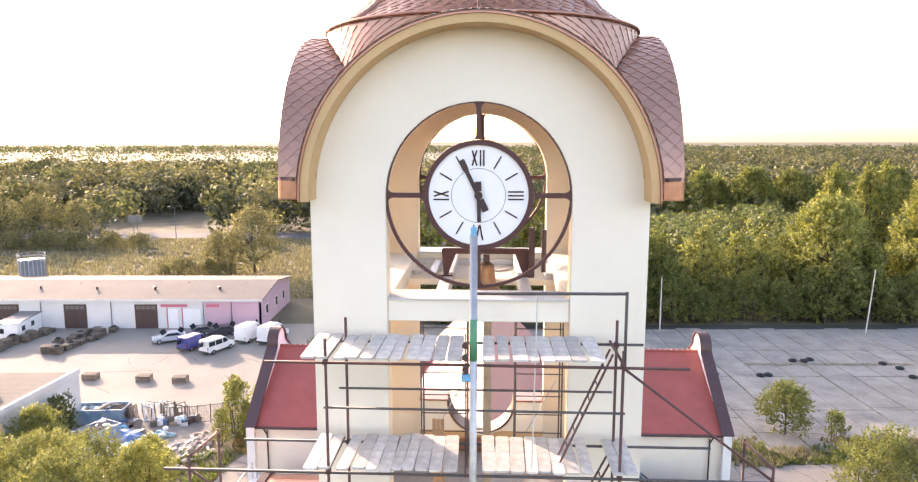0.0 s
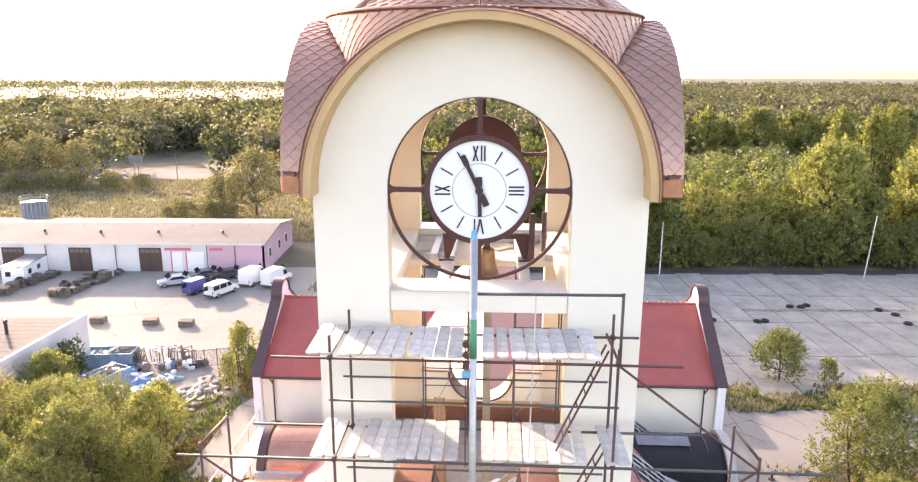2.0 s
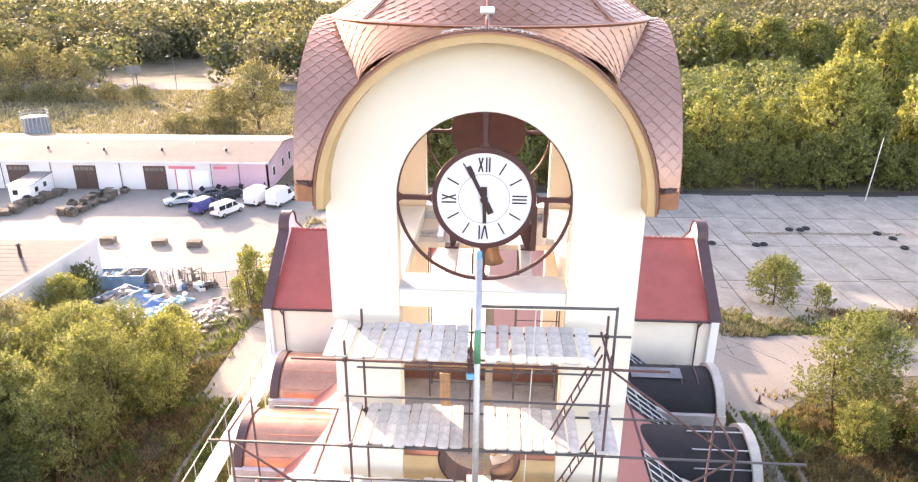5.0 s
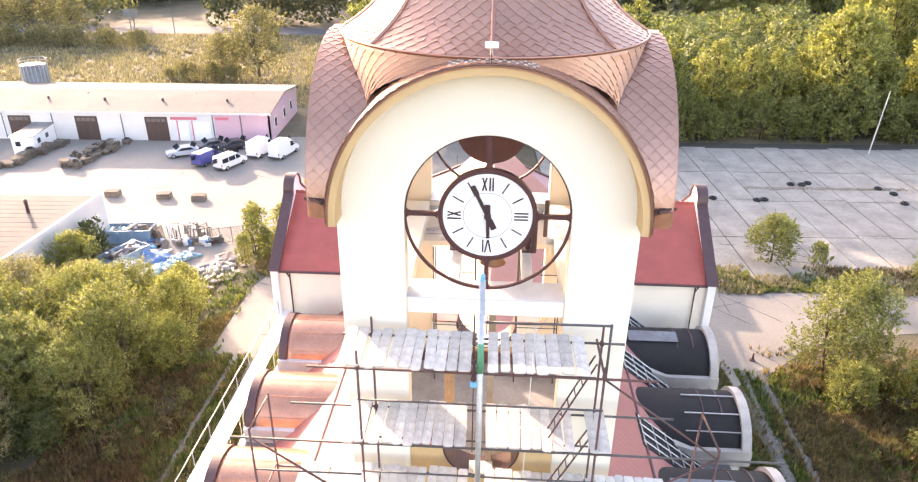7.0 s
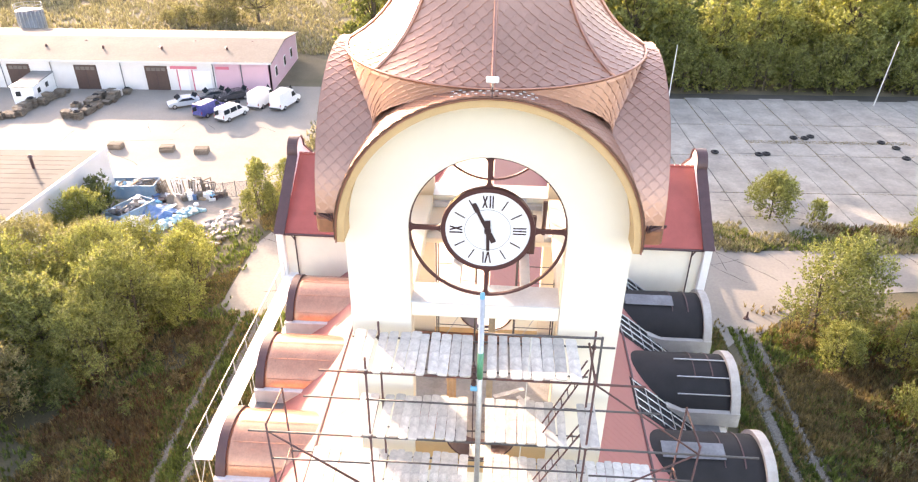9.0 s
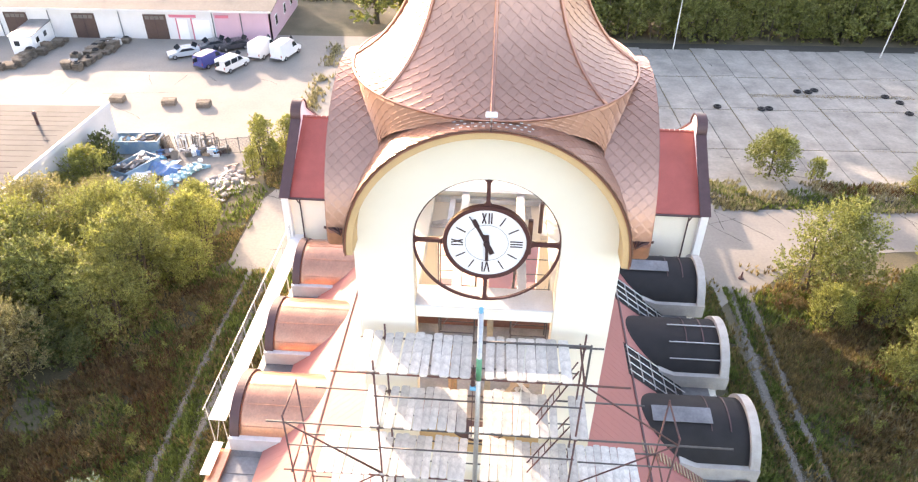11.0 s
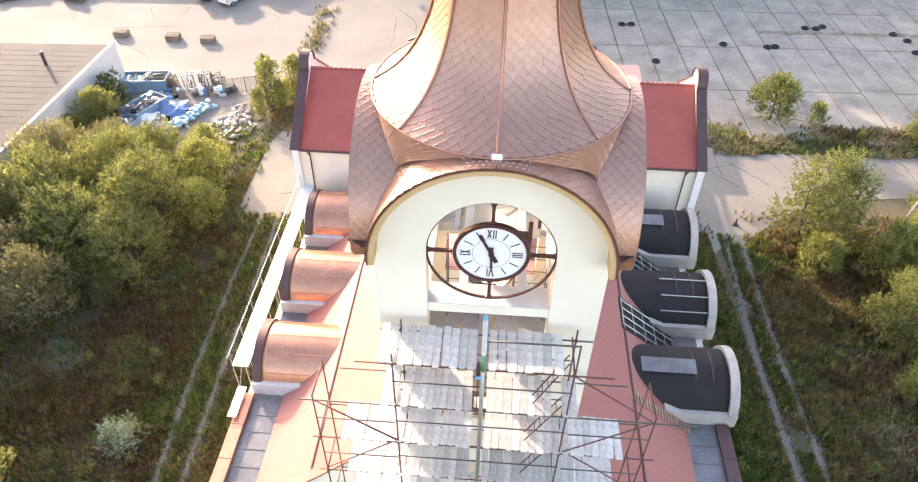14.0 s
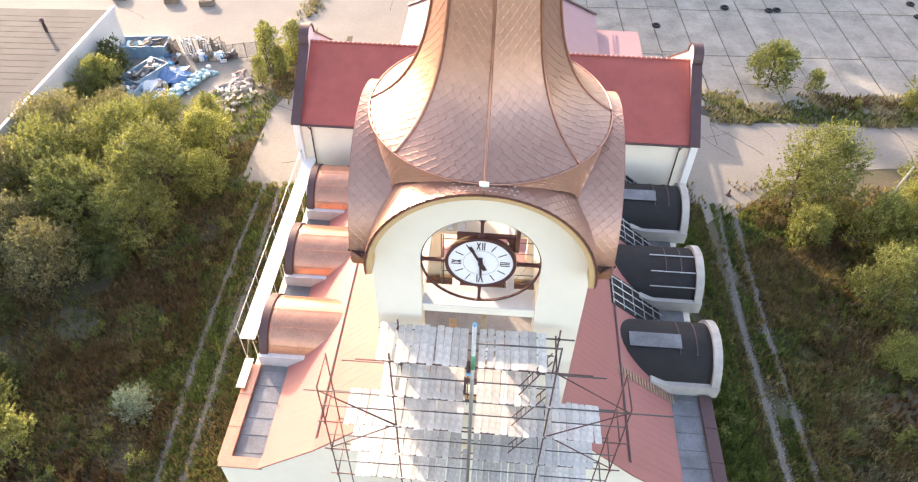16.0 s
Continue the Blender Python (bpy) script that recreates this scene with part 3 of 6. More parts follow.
# batten grids between the bitumen vaults
nrm = Vector((0.61, 0, 0.79))
for c0, c1 in ((13.9, 15.75), (20.15, 22.0), (26.4, 28.2)):
    bm = bmesh.new()
    def rp(u, v, h=0.08):
        return Vector((u, v, RZ - (RZ - EZ) / EU * u)) + nrm * h
    part("felt_strip", sheet(bmesh.new(), lambda u, v: rp(u, v, 0.03), lin(7.7, EU + 0.6, 4), [c0 - 0.3, c1 + 0.3], 0.02), BITUMEN, church, "black felt between the vaults")
    for u in lin(7.9, EU + 0.3, 5):
        rod(bm, rp(u, c0 - 0.2), rp(u, c1 + 0.2), 0.035, 4)
    for v in lin(c0, c1, 3):
        rod(bm, rp(7.8, v, 0.12), rp(EU + 0.4, v, 0.12), 0.035, 4)
    part("batten_grid", bm, STEEL, church, "grid of pale battens")
for i in range(22):
    part("short_batten", boxed(rp(7.8 + i * 0.19, 8.9, 0.06), (0.07, 0.62, 0.07)), TIMBER, church, "short pale batten")

# transept wings with red tiled roofs
GV, HV, EVZ, RGZ = 33.4, 5.65, 10.5, 13.9
WU = 14.3
for s in (-1, 1):
    for d in (-1, 1):
        bm = bmesh.new()
        sheet(bm, lambda u, t: (s * u, GV + d * (HV * (1 - t) + 0.12 * (1 - t)), EVZ + (RGZ - EVZ) * t), lin(0.2, WU, 8), lin(0, 1, 6), 0.08)
        part("wing_roof", bm, TILE, church, "red clay tile roof")
        if d < 0:
            tl = bmesh.new()
            slope_n = Vector((0, -(RGZ - EVZ), HV)).normalized()
            def ft(u, t):
                k = min(1.0, max(0.0, t / math.hypot(HV, RGZ - EVZ)))
                return Vector((s * min(u, WU - 0.02), GV - (HV + 0.12) * (1 - k), EVZ + (RGZ - EVZ) * k)) + slope_n * 0.03, slope_n
            for r in range(29):
                for c in range(44):
                    u = 2.6 + (c + 0.5 * (r % 2)) * 0.265
                    if u < WU:
                        dia(tl, ft, u, 0.06 + r * 0.225, 0.235, 0.225, 0.05)
            ob = part("roof_tiles", tl, TILE, church, "courses of pointed red clay tiles")
            ob["kind"] = "stuff"
        part("wing_wall", boxed((s * WU / 2, GV + d * (HV - 0.25), EVZ / 2 - 0.05), (WU, 0.4, EVZ - 0.1)), PLASTER, church, "cream plastered wing wall")
        part("eave_gutter", rod(bmesh.new(), (s * 3.5, GV + d * (HV + 0.2), EVZ - 0.03), (s * WU, GV + d * (HV + 0.2), EVZ - 0.03), 0.08, 10), COPPER_DARK, church, "dark half-round gutter")
    part("ridge", rod(bmesh.new(), (s * 0.2, GV, RGZ + 0.08), (s * WU, GV, RGZ + 0.08), 0.12, 10), TILE, church, "ridge of round red tiles")
    for k in range(28):
        part("ridge_mortar", boxed((s * (3.9 + 0.375 * k), GV - 0.02, RGZ + 0.185), (0.035, 0.16, 0.05), bevel=0.01), PLASTER, church, "pale mortar between ridge tiles")
    # gable wall with a raised disc on top, dark cover
    lo, hi = sorted((s * WU, s * (WU + 0.5)))
    top = [(GV - HV - 0.35, 0), (GV + HV + 0.35, 0), (GV + HV + 0.35, EVZ + 0.1), (GV + 1.0, RGZ + 0.35)] + arc(GV, RGZ + 0.35, 1.0, 0, 180, 16) + [(GV - HV - 0.35, EVZ + 0.1)]
    part("wing_gable", prism(bmesh.new(), top, "x", lo, hi), WHITEP, church, "white gable wall with a half-round top")
    cov = [(GV - HV - 0.42, EVZ + 0.12), (GV - 1.06, RGZ + 0.37)] + arc(GV, RGZ + 0.37, 1.07, 180, 0, 18) + [(GV + 1.06, RGZ + 0.37), (GV + HV + 0.42, EVZ + 0.12)]
    cov2 = [(GV - HV - 0.36, EVZ + 0.05), (GV - 1.0, RGZ + 0.30)] + arc(GV, RGZ + 0.33, 1.005, 180, 0, 18) + [(GV + 1.0, RGZ + 0.30), (GV + HV + 0.36, EVZ + 0.05)]
    lo, hi = sorted((s * (WU - 0.12), s * (WU + 0.62)))
    part("gable_cover", strip(bmesh.new(), list(zip(cov2, cov)), "x", lo, hi), COPPER_DARK, church, "dark brown sheet-metal gable cover")
    bm = rod(bmesh.new(), (s * (WU - 0.75), GV - HV - 0.12, EVZ - 0.2), (s * (WU - 0.75), GV - HV - 0.12, 0.2), 0.05, 8)
    rod(bm, (s * (WU - 0.55), GV - HV - 0.25, EVZ - 0.02), (s * (WU - 0.75), GV - HV - 0.12, EVZ - 0.5), 0.05, 8)
    part("downpipe", bm, COPPER_DARK, church, "dark downpipe")
part("crossing", boxed((0, GV, 6.4), (6, 2 * HV - 0.8, 12.6)), PLASTER, church)
# rear wing with pink sheet roof
for s in (-1, 1):
    bm = bmesh.new()
    sheet(bm, lambda u, v: (s * u, v, 9.6 - 0.45 * u), lin(0.02, 9.9, 4), lin(GV + 2, 56.2, 6), 0.06)
    part("rear_roof", bm, REAR, church, "pink sheet-metal rear roof")
    a, b_ = Vector((0, 56.3, 9.7)), Vector((s * 10.1, 56.3, 5.2))
    part("verge", boxed((a + b_) / 2, ((b_ - a).length, 0.35, 0.16), (b_ - a).to_track_quat("X", "Z").to_matrix()), COPPER_DARK, church, "dark verge of the rear roof")
part("rear_wall", boxed((0, (GV + 56) / 2, 2.5), (19.2, 54.6 - GV, 5.0)), PLASTER, church)
part("rear_annex_roof", boxed((12.3, 52.2, 4.15), (4.4, 5.2, 0.15)), REAR, church, "flat pink sheet roof of the annex")
part("rear_annex", boxed((12.2, 52.2, 2.0), (4.0, 4.8, 4.1)), PLASTER, church)

# ---- clock: one on the front, one on the back, both facing outwards ----
def clock(m):
    ck = thing("tower_clock", m, "round tower clock with white dial in maroon steel frame", "clock", "clocks of the tower")
    def ring(r0, r1, y0, y1, n=72):
        return strip(bmesh.new(), list(zip(arc(0, 0, r0, 0, 360 - 360 / n, n - 1), arc(0, 0, r1, 0, 360 - 360 / n, n - 1))), "y", y0, y1, True)
    part("outer_ring", ring(1.69, 1.752, -0.03, 0.025), FRAME, ck)
    part("dial_ring", ring(0.925, 1.02, -0.08, 0.06), FRAME, ck)
    part("dial", prism(bmesh.new(), arc(0, 0, 0.935, 0, 355, 71), "y", -0.045, -0.02), DIAL, ck, "white enamel dial")
    part("back_plate", prism(bmesh.new(), arc(0, 0, 0.935, 0, 355, 71), "y", -0.015, 0.06), FRAME, ck, "maroon back plate")
    for a in (0, 90, 180, 270):
        c, sn = math.cos(radians(a)), math.sin(radians(a))
        w = 0.045
        pts = []
        for r, ww in ((1.03, 0.10), (1.07, 0.06), (1.12, w), (1.595, w), (1.645, 0.06), (1.685, 0.10)):
            pts.append((r, ww))
        outl = [(r * c - ww * sn, r * sn + ww * c) for r, ww in pts] + [(r * c + ww * sn, r * sn - ww * c) for r, ww in reversed(pts)]
        part("spoke", prism(bmesh.new(), outl, "y", -0.05, 0.03), FRAME, ck)
    part("minute_circle", ring(0.494, 0.508, -0.049, -0.044), GREYLINE, ck)
    def bar(r, a, off, length, wid, name="hour_mark"):
        c, sn = math.sin(radians(a)), math.cos(radians(a))
        rot = Matrix.Rotation(radians(a), 3, "Y")
        return part(name, boxed(rot @ Vector((off, -0.052, r)), (wid, 0.012, length), rot), INK, ck)
    for h in range(1, 12):
        if h % 3:
            bar(0.70, 30 * h, 0, 0.26, 0.026)
    def strokes(a, marks):
        bm = bmesh.new()
        rot = Matrix.Rotation(radians(a), 3, "Y")
        for off, tilt in marks:
            box(bm, rot @ Vector((off, -0.052, 0.69)), (0.03, 0.012, 0.29), rot @ Matrix.Rotation(radians(tilt), 3, "Y"))
        part("numeral", bm, INK, ck)
    strokes(0, [(-0.075, 17), (-0.075, -17), (0.035, 0), (0.095, 0)])
    strokes(90, [(-0.07, 0), (0, 0), (0.07, 0)])
    strokes(180, [(-0.055, -11), (0.01, 11), (0.085, 0)])
    strokes(270, [(-0.075, 0), (0.03, 18), (0.03, -18)])
    rot = Matrix.Rotation(radians(-26), 3, "Y")
    bm = boxed(rot @ Vector((0, -0.075, 0.36)), (0.075, 0.015, 0.74), rot)
    box(bm, rot @ Vector((0.0, -0.075, 0.62)), (0.11, 0.014, 0.2), rot)
    box(bm, rot @ Vector((0, -0.075, -0.2)), (0.12, 0.015, 0.24), rot)
    part("minute_hand", bm, INK, ck)
    rot = Matrix.Rotation(radians(178), 3, "Y")
    bm = boxed(rot @ Vector((0, -0.095, 0.24)), (0.07, 0.015, 0.5), rot)
    box(bm, rot @ Vector((0, -0.095, -0.17)), (0.12, 0.015, 0.18), rot)
    part("hour_hand", bm, INK, ck)
    part("hub", rod(bmesh.new(), (0, -0.12, 0), (0, -0.05, 0), 0.075, 20), INK, ck)
    return ck


clock(B @ Matrix.Translation((0, 0.05, 27.2)))
clock(B @ SIDES[1] @ Matrix.Translation((0, 0.05, 27.2)))

# bell with its frame
bell = thing("church_bell", B @ pose(0.14, 2.4, 24.9), "small brown bronze bell hanging in the belfry", "bell")
bp_ = [(0.0, 0.62), (0.10, 0.62), (0.16, 0.58), (0.185, 0.45), (0.20, 0.28), (0.235, 0.14), (0.31, 0.02), (0.33, 0.0), (0.30, 0.0), (0.2, 0.12)]
bm = bmesh.new()
sheet(bm, lambda a, i: (bp_[int(i)][0] * math.cos(radians(a)), bp_[int(i)][0] * math.sin(radians(a)), bp_[int(i)][1]), lin(0, 360, 36), range(len(bp_)))
smooth(part("bell_body", bm, BRONZE, bell))
part("bell_crown", boxed((0, 0, 0.7), (0.14, 0.1, 0.18), bevel=0.02), COPPER_DARK, bell)
part("clapper", rod(bmesh.new(), (0, 0, 0.4), (0, 0, -0.08), 0.035, 8), COPPER_DARK, bell)
bf = thing("bell_frame", B @ pose(0.12, 2.5, 25.2), "dark maroon steel bell frame on the beams", "bell frame")
part("cross_bar", boxed((0, 0, 0.56), (1.9, 0.14, 0.12), bevel=0.01), FRAME, bf)
for s in (-1, 1):
    part("bracket", prism(bmesh.new(), [(s * 0.62, 0.6), (s * 0.98, 0.6), (s * 0.94, 0.02), (s * 0.84, 0.02)], "y", -0.05, 0.05), FRAME, bf)
    part("foot", boxed((s * 0.9, 0, 0.01), (0.34, 0.3, 0.05), bevel=0.008), FRAME, bf)
part("post", boxed((1.02, -0.1, 0.55), (0.13, 0.13, 1.1), bevel=0.01), COPPER_DARK, bf)
part("wooden_post", boxed((0.18, 0.5, 22.2), (0.16, 0.14, 5.2), bevel=0.01), TIMBER, church, "raw timber prop")
# rows of pale snow hooks on the crest of the front barrel
for r, v in enumerate((-0.52, -0.37, -0.22)):
    for k in range(11):
        a = radians(90 + (k - 5 + 0.5 * (r % 2)) * 2.7)
        part("snow_hook", boxed((-(RC + 0.03) * math.cos(a), v, CZ + (RC + 0.03) * math.sin(a)), (0.06, 0.012, 0.02), Matrix.Rotation(a - math.pi / 2, 3, "Y")), ZINC, church)
# small floodlight on the crest of the front arch
fl = thing("floodlight", B @ pose(0, -0.62, 30.62), "small white floodlight on the arch crest", "floodlight")
part("lamp_body", boxed((0, 0, 0.12), (0.24, 0.1, 0.12), Matrix.Rotation(radians(-25), 3, "X"), 0.02), WHITEP, fl)
part("stem", rod(bmesh.new(), (0, 0, -0.05), (0, 0, 0.08), 0.02, 8), STEEL, fl)
part("cable", rod(bmesh.new(), (0, -0.08, 0.0), (0, -0.1, -0.2), 0.012, 6), COPPER_DARK, fl)

# ================= the scaffold in front of the tower =================
scaf = thing("scaffold", B, "rusty tube scaffold with weathered plank decks before the tower", "scaffold")
VF, VB = -1.75, -0.55
def tube(a, b, material=RUST, name="tube", r=0.026):
    ob = part(name, rod(bmesh.new(), a, b, r, 8), material, scaf)
    return smooth(ob) and ob


def coupler(p):
    part("coupler", boxed(p, (0.09, 0.1, 0.09), bevel=0.015), COPPER_DARK, scaf)


plank_mesh = {}
def planks(u0, u1, z, v0=VF - 0.08, v1=VB + 0.12, seed=1):
    rnd = random.Random(seed)
    u = u0
    while u < u1 - 0.1:
        w = rnd.choice((0.19, 0.21, 0.23, 0.25))
        l = round(v1 - v0, 2)
        if (w, l) not in plank_mesh:
            bm = bmesh.new()
            c = 0.035
            prism(bm, [(-w / 2 + c, -l / 2), (w / 2 - c, -l / 2), (w / 2, -l / 2 + c), (w / 2, l / 2 - c), (w / 2 - c, l / 2), (-w / 2 + c, l / 2), (-w / 2, l / 2 - c), (-w / 2, -l / 2 + c)], "z", -0.019, 0.019)
            me = bpy.data.meshes.new("plank")
            bm.to_mesh(me)
            bm.free()
            me.materials.append(WOOD)
            plank_mesh[(w, l)] = me
        m = pose(u + w / 2, (v0 + v1) / 2 + rnd.uniform(-0.045, 0.045), z + 0.03 + rnd.uniform(0, 0.008), rnd.uniform(-0.6, 0.6), rnd.uniform(-1.5, 1.5), rnd.uniform(-1.6, 1.6))
        share("plank", plank_mesh[(w, l)], m, scaf)
        u += w + rnd.choice((0.006, 0.01, 0.012, 0.02, 0.05))


DECKS = [24.6, 22.65, 20.7, 18.75, 16.8]
UL, UR = -2.52, 2.42
for u in (UL, UR):
    tube((u, VF, 0), (u, VF, 24.95 if u < 0 else 24.8))
    tube((u + 0.1, VB, 0), (u + 0.1, VB, 25.0))
for i, z in enumerate(DECKS):
    wide = 0.9 if i == 0 else 2.2
    if i < 2:
        tube((-3.55 if i == 0 else -5.4, VF, z - 0.06), (3.5 if i == 0 else 6.3, VF, z - 0.09), DARKTUBE if i else RUST)
        tube((-3.05 if i == 0 else -4.4, VB, z - 0.05), (3.0 if i == 0 else 4.3, VB, z - 0.05), DARKTUBE)
    else:
        tube((-5.2, VF, z - 0.06), (5.3, VF, z - 0.08))
        tube((-4.9, VB, z - 0.05), (5.0, VB, z - 0.05), DARKTUBE)
    for u in (UL, UR):
        tube((u, VF - 0.1, z - 0.02), (u, VB + 0.1, z - 0.02), RUST)
        coupler((u, VF, z - 0.05)), coupler((u + 0.1, VB, z - 0.05))
    if i:
        tube((UL - 0.05, VF, z + 1.1), (UR + 0.05, VF, z + 1.08), DARKTUBE, "guard_rail", 0.022)
        tube((UL - 0.05, VB, z + 1.0), (UR + 0.05, VB, z + 1.0), DARKTUBE, "guard_rail", 0.022)
planks(-2.95, -2.45, 24.6, seed=11)
planks(-2.38, -0.16, 24.6, seed=2)
planks(0.1, 2.0, 24.6, seed=3)
planks(-2.95, -2.5, 22.65, seed=13)
planks(-2.36, -0.2, 22.65, seed=4)
planks(0.1, 1.95, 22.65, seed=5)
planks(2.3, 2.85, 22.65, seed=6)
for j, z in enumerate(DECKS[2:]):
    planks(-4.3, -0.2, z, seed=20 + j)
    planks(0.1, 4.35, z, seed=30 + j)
# handrail frame on the upper deck
tube((-0.1, VF, 25.74), (2.45, VF, 25.76), DARKTUBE, "guard_rail")
tube((2.44, VF, 24.5), (2.44, VF, 25.79), DARKTUBE, "guard_post")
# wide lower wings of the scaffold
for u in (-4.95, 4.95):
    for v in (VF, VB + 0.1):
        tube((u, v, 0), (u, v, 22.85 if v < -1 else 22.75))
    for z in DECKS[2:]:
        tube((u, VF - 0.1, z - 0.02), (u, VB + 0.1, z - 0.02))
        tube((u, VF, z + 1.0), (u * 0.52, VF, z + 1.0), DARKTUBE, "guard_rail", 0.022)
    tube((u, VF, 22.8), (u, VB + 0.1, 22.7), RUST, "brace")
    tube((u, VF, 22.6), (u * 0.51, VF, 20.75), RUST, "brace", 0.022)
    tube((u, VF, 18.8), (u * 0.53, VF, 20.7), RUST, "brace", 0.022)
tube((2.44, VF, 24.5), (4.95, VF - 0.02, 22.6), RUST, "brace", 0.022)
tube((-2.52, VF, 20.7), (-4.95, VF, 22.6), RUST, "brace", 0.022)
# ladders leaning between the lifts
def ladder(u0, z0, u1, z1, v):
    ld = thing("scaffold_ladder", B, "narrow rusty steel ladder leaning inside the scaffold", "ladder", "ladders of the scaffold")
    a, b = Vector((u0, v, z0)), Vector((u1, v, z1))
    off = Vector((0.0, 0.30, 0.0))
    for o in (Vector(), off):
        part("rail", rod(bmesh.new(), a + o, b + o, 0.02, 8), RUST, ld)
    n = int((b - a).length / 0.3)
    for i in range(1, n):
        p = a.lerp(b, i / n)
        part("rung", rod(bmesh.new(), p, p + off, 0.013, 6), RUST, ld)


ladder(1.45, 22.7, 2.3, 24.65, -1.45)
ladder(1.35, 20.75, 2.3, 22.7, -1.45)
ladder(1.35, 18.8, 2.3, 20.75, -1.45)
# hoist pole with its pulley
pole = thing("hoist_pole", B @ pose(-0.04, VF - 0.12, 0), "tall pale galvanised hoist pole with green and blue bands", "pole")
smooth(part("tube", rod(bmesh.new(), (0, 0, 16), (0, 0, 26.72), 0.062, 16), STEEL, pole))
smooth(part("green_band", rod(bmesh.new(), (0, 0, 24.65), (0, 0, 25.35), 0.066, 16), GREENP, pole))
part("blue_cap", boxed((0, 0, 26.76), (0.1, 0.1, 0.2), bevel=0.03), BLUEP, pole)
part("blue_clamp", boxed((-0.12, 0, 24.35), (0.16, 0.1, 0.12), bevel=0.02), BLUEP, pole)
for z in (24.9, 24.7, 24.5):
    part("pulley", rod(bmesh.new(), (-0.13, -0.05, z), (-0.13, 0.05, z), 0.055, 14), COPPER_DARK, pole)
part("hook_cable", rod(bmesh.new(), (-0.13, 0, 25.1), (-0.13, 0, 22.6), 0.012, 6), COPPER_DARK, pole)
rp_ = thing("rope", B, "pale rope hanging down from the upper handrail", "rope")
part("strand", rod(bmesh.new(), (1.0, VF + 0.02, 25.75), (0.92, VF + 0.1, 20.8), 0.012, 6), ROPE, rp_)

# inner scaffold frames standing on the belfry floor
for u in (-0.95, 1.5):
    fr = thing("steel_trestle", B @ pose(u, 4.5, 19.62), "light steel trestle standing on the belfry floor", "trestle", "frames in the belfry")
    for s in (-0.6, 0.6):
        for v in (0, 0.65):
            part("upright", rod(bmesh.new(), (s, v, 0), (s, v, 4.6), 0.022, 8), DARKTUBE, fr)
    for z in (0.5, 1.0, 1.5, 2.0, 2.6, 3.2, 3.8):
        part("rung", rod(bmesh.new(), (-0.6, 0, z), (0.6, 0, z), 0.016, 6), DARKTUBE, fr)
    part("brace", rod(bmesh.new(), (-0.5, 0.65, 0.3), (0.5, 0.65, 2.2), 0.012, 6), STEEL, fr)
rnd = random.Random(5)
dp = thing("board_pile", B @ pose(1.0, 2.2, 19.62), "loose pile of pale boards on the belfry floor", "boards")
for i in range(9):
    part("board", boxed((rnd.uniform(-0.5, 0.5), rnd.uniform(-0.5, 0.5), 0.04 + 0.05 * i), (rnd.uniform(0.6, 1.3), 0.14, 0.03), Matrix.Rotation(rnd.uniform(-1.2, 1.2), 3, "Z")), TIMBER if i % 2 else WOOD, dp)
for i in range(3):
    part("sheet", boxed((rnd.uniform(-0.6, 0.3), rnd.uniform(-0.9, 0.0), 0.1 + 0.1 * i), (0.8, 0.5, 0.02), Euler((rnd.uniform(-0.3, 0.3), rnd.uniform(-0.3, 0.3), rnd.uniform(0, 3))).to_matrix()), WHITEP, dp)
pl = thing("prop_planks", B @ pose(-1.0, 2.0, 19.62), "raw timber planks leaning in the belfry", "planks")
for i in range(3):
    part("plank", boxed((0.09 * i, 0.04 * i, 1.2), (0.08, 0.05, 2.5), Matrix.Rotation(radians(6 + 2 * i), 3, "X")), TIMBER, pl)

# ================= ground =================
def ground_mat():
    m = mat("meadow_soil", (0.135, 0.108, 0.068), 0.95, var=0.5, scale=0.12, bump=0.5, fine=7.0, tint=(0.055, 0.055, 0.025), coords="Object")
    return m


bm = bmesh.new()
bmesh.ops.create_grid(bm, x_segments=8, y_segments=8, size=4000)
bmesh.ops.transform(bm, matrix=Matrix.Translation((0, 2500, 0)), verts=bm.verts[:])
gr = part("ground", bm, ground_mat(), None)
tagged(gr, "dry grass and bare soil reaching to the horizon", "ground", kind="structure")

YARD = mat("yard_concrete", (0.255, 0.23, 0.20), 0.9, var=0.2, scale=0.12, bump=0.15, fine=4, tint=(0.16, 0.145, 0.13))
APRON = mat("old_concrete_slab", (0.345, 0.315, 0.27), 0.9, var=0.26, scale=0.35, bump=0.15, fine=3, tint=(0.10, 0.098, 0.095), piece=0.06, coords="World")
ASPH = mat("asphalt", (0.09, 0.09, 0.095), 0.9, var=0.2, scale=0.2, bump=0.1, fine=6)
JOINT = mat("dark_joint_soil", (0.06, 0.055, 0.045), 0.95, var=0.3, scale=0.5, bump=0.3, fine=5)
DRYFIELD = mat("dry_field_soil", (0.24, 0.21, 0.135), 0.95, var=0.5, scale=0.006, bump=0.0, fine=0.3, tint=(0.10, 0.105, 0.05))
DIRT = mat("pale_track_dirt", (0.22, 0.19, 0.155), 0.95, var=0.3, scale=0.5, bump=0.3, fine=5)

def flat(name, pts, z, material, label, kind="structure"):
    ob = part(name, prism(bmesh.new(), pts, "z", -0.05, z), material, None)
    return tagged(ob, label, name.replace("_", " "), kind=kind)


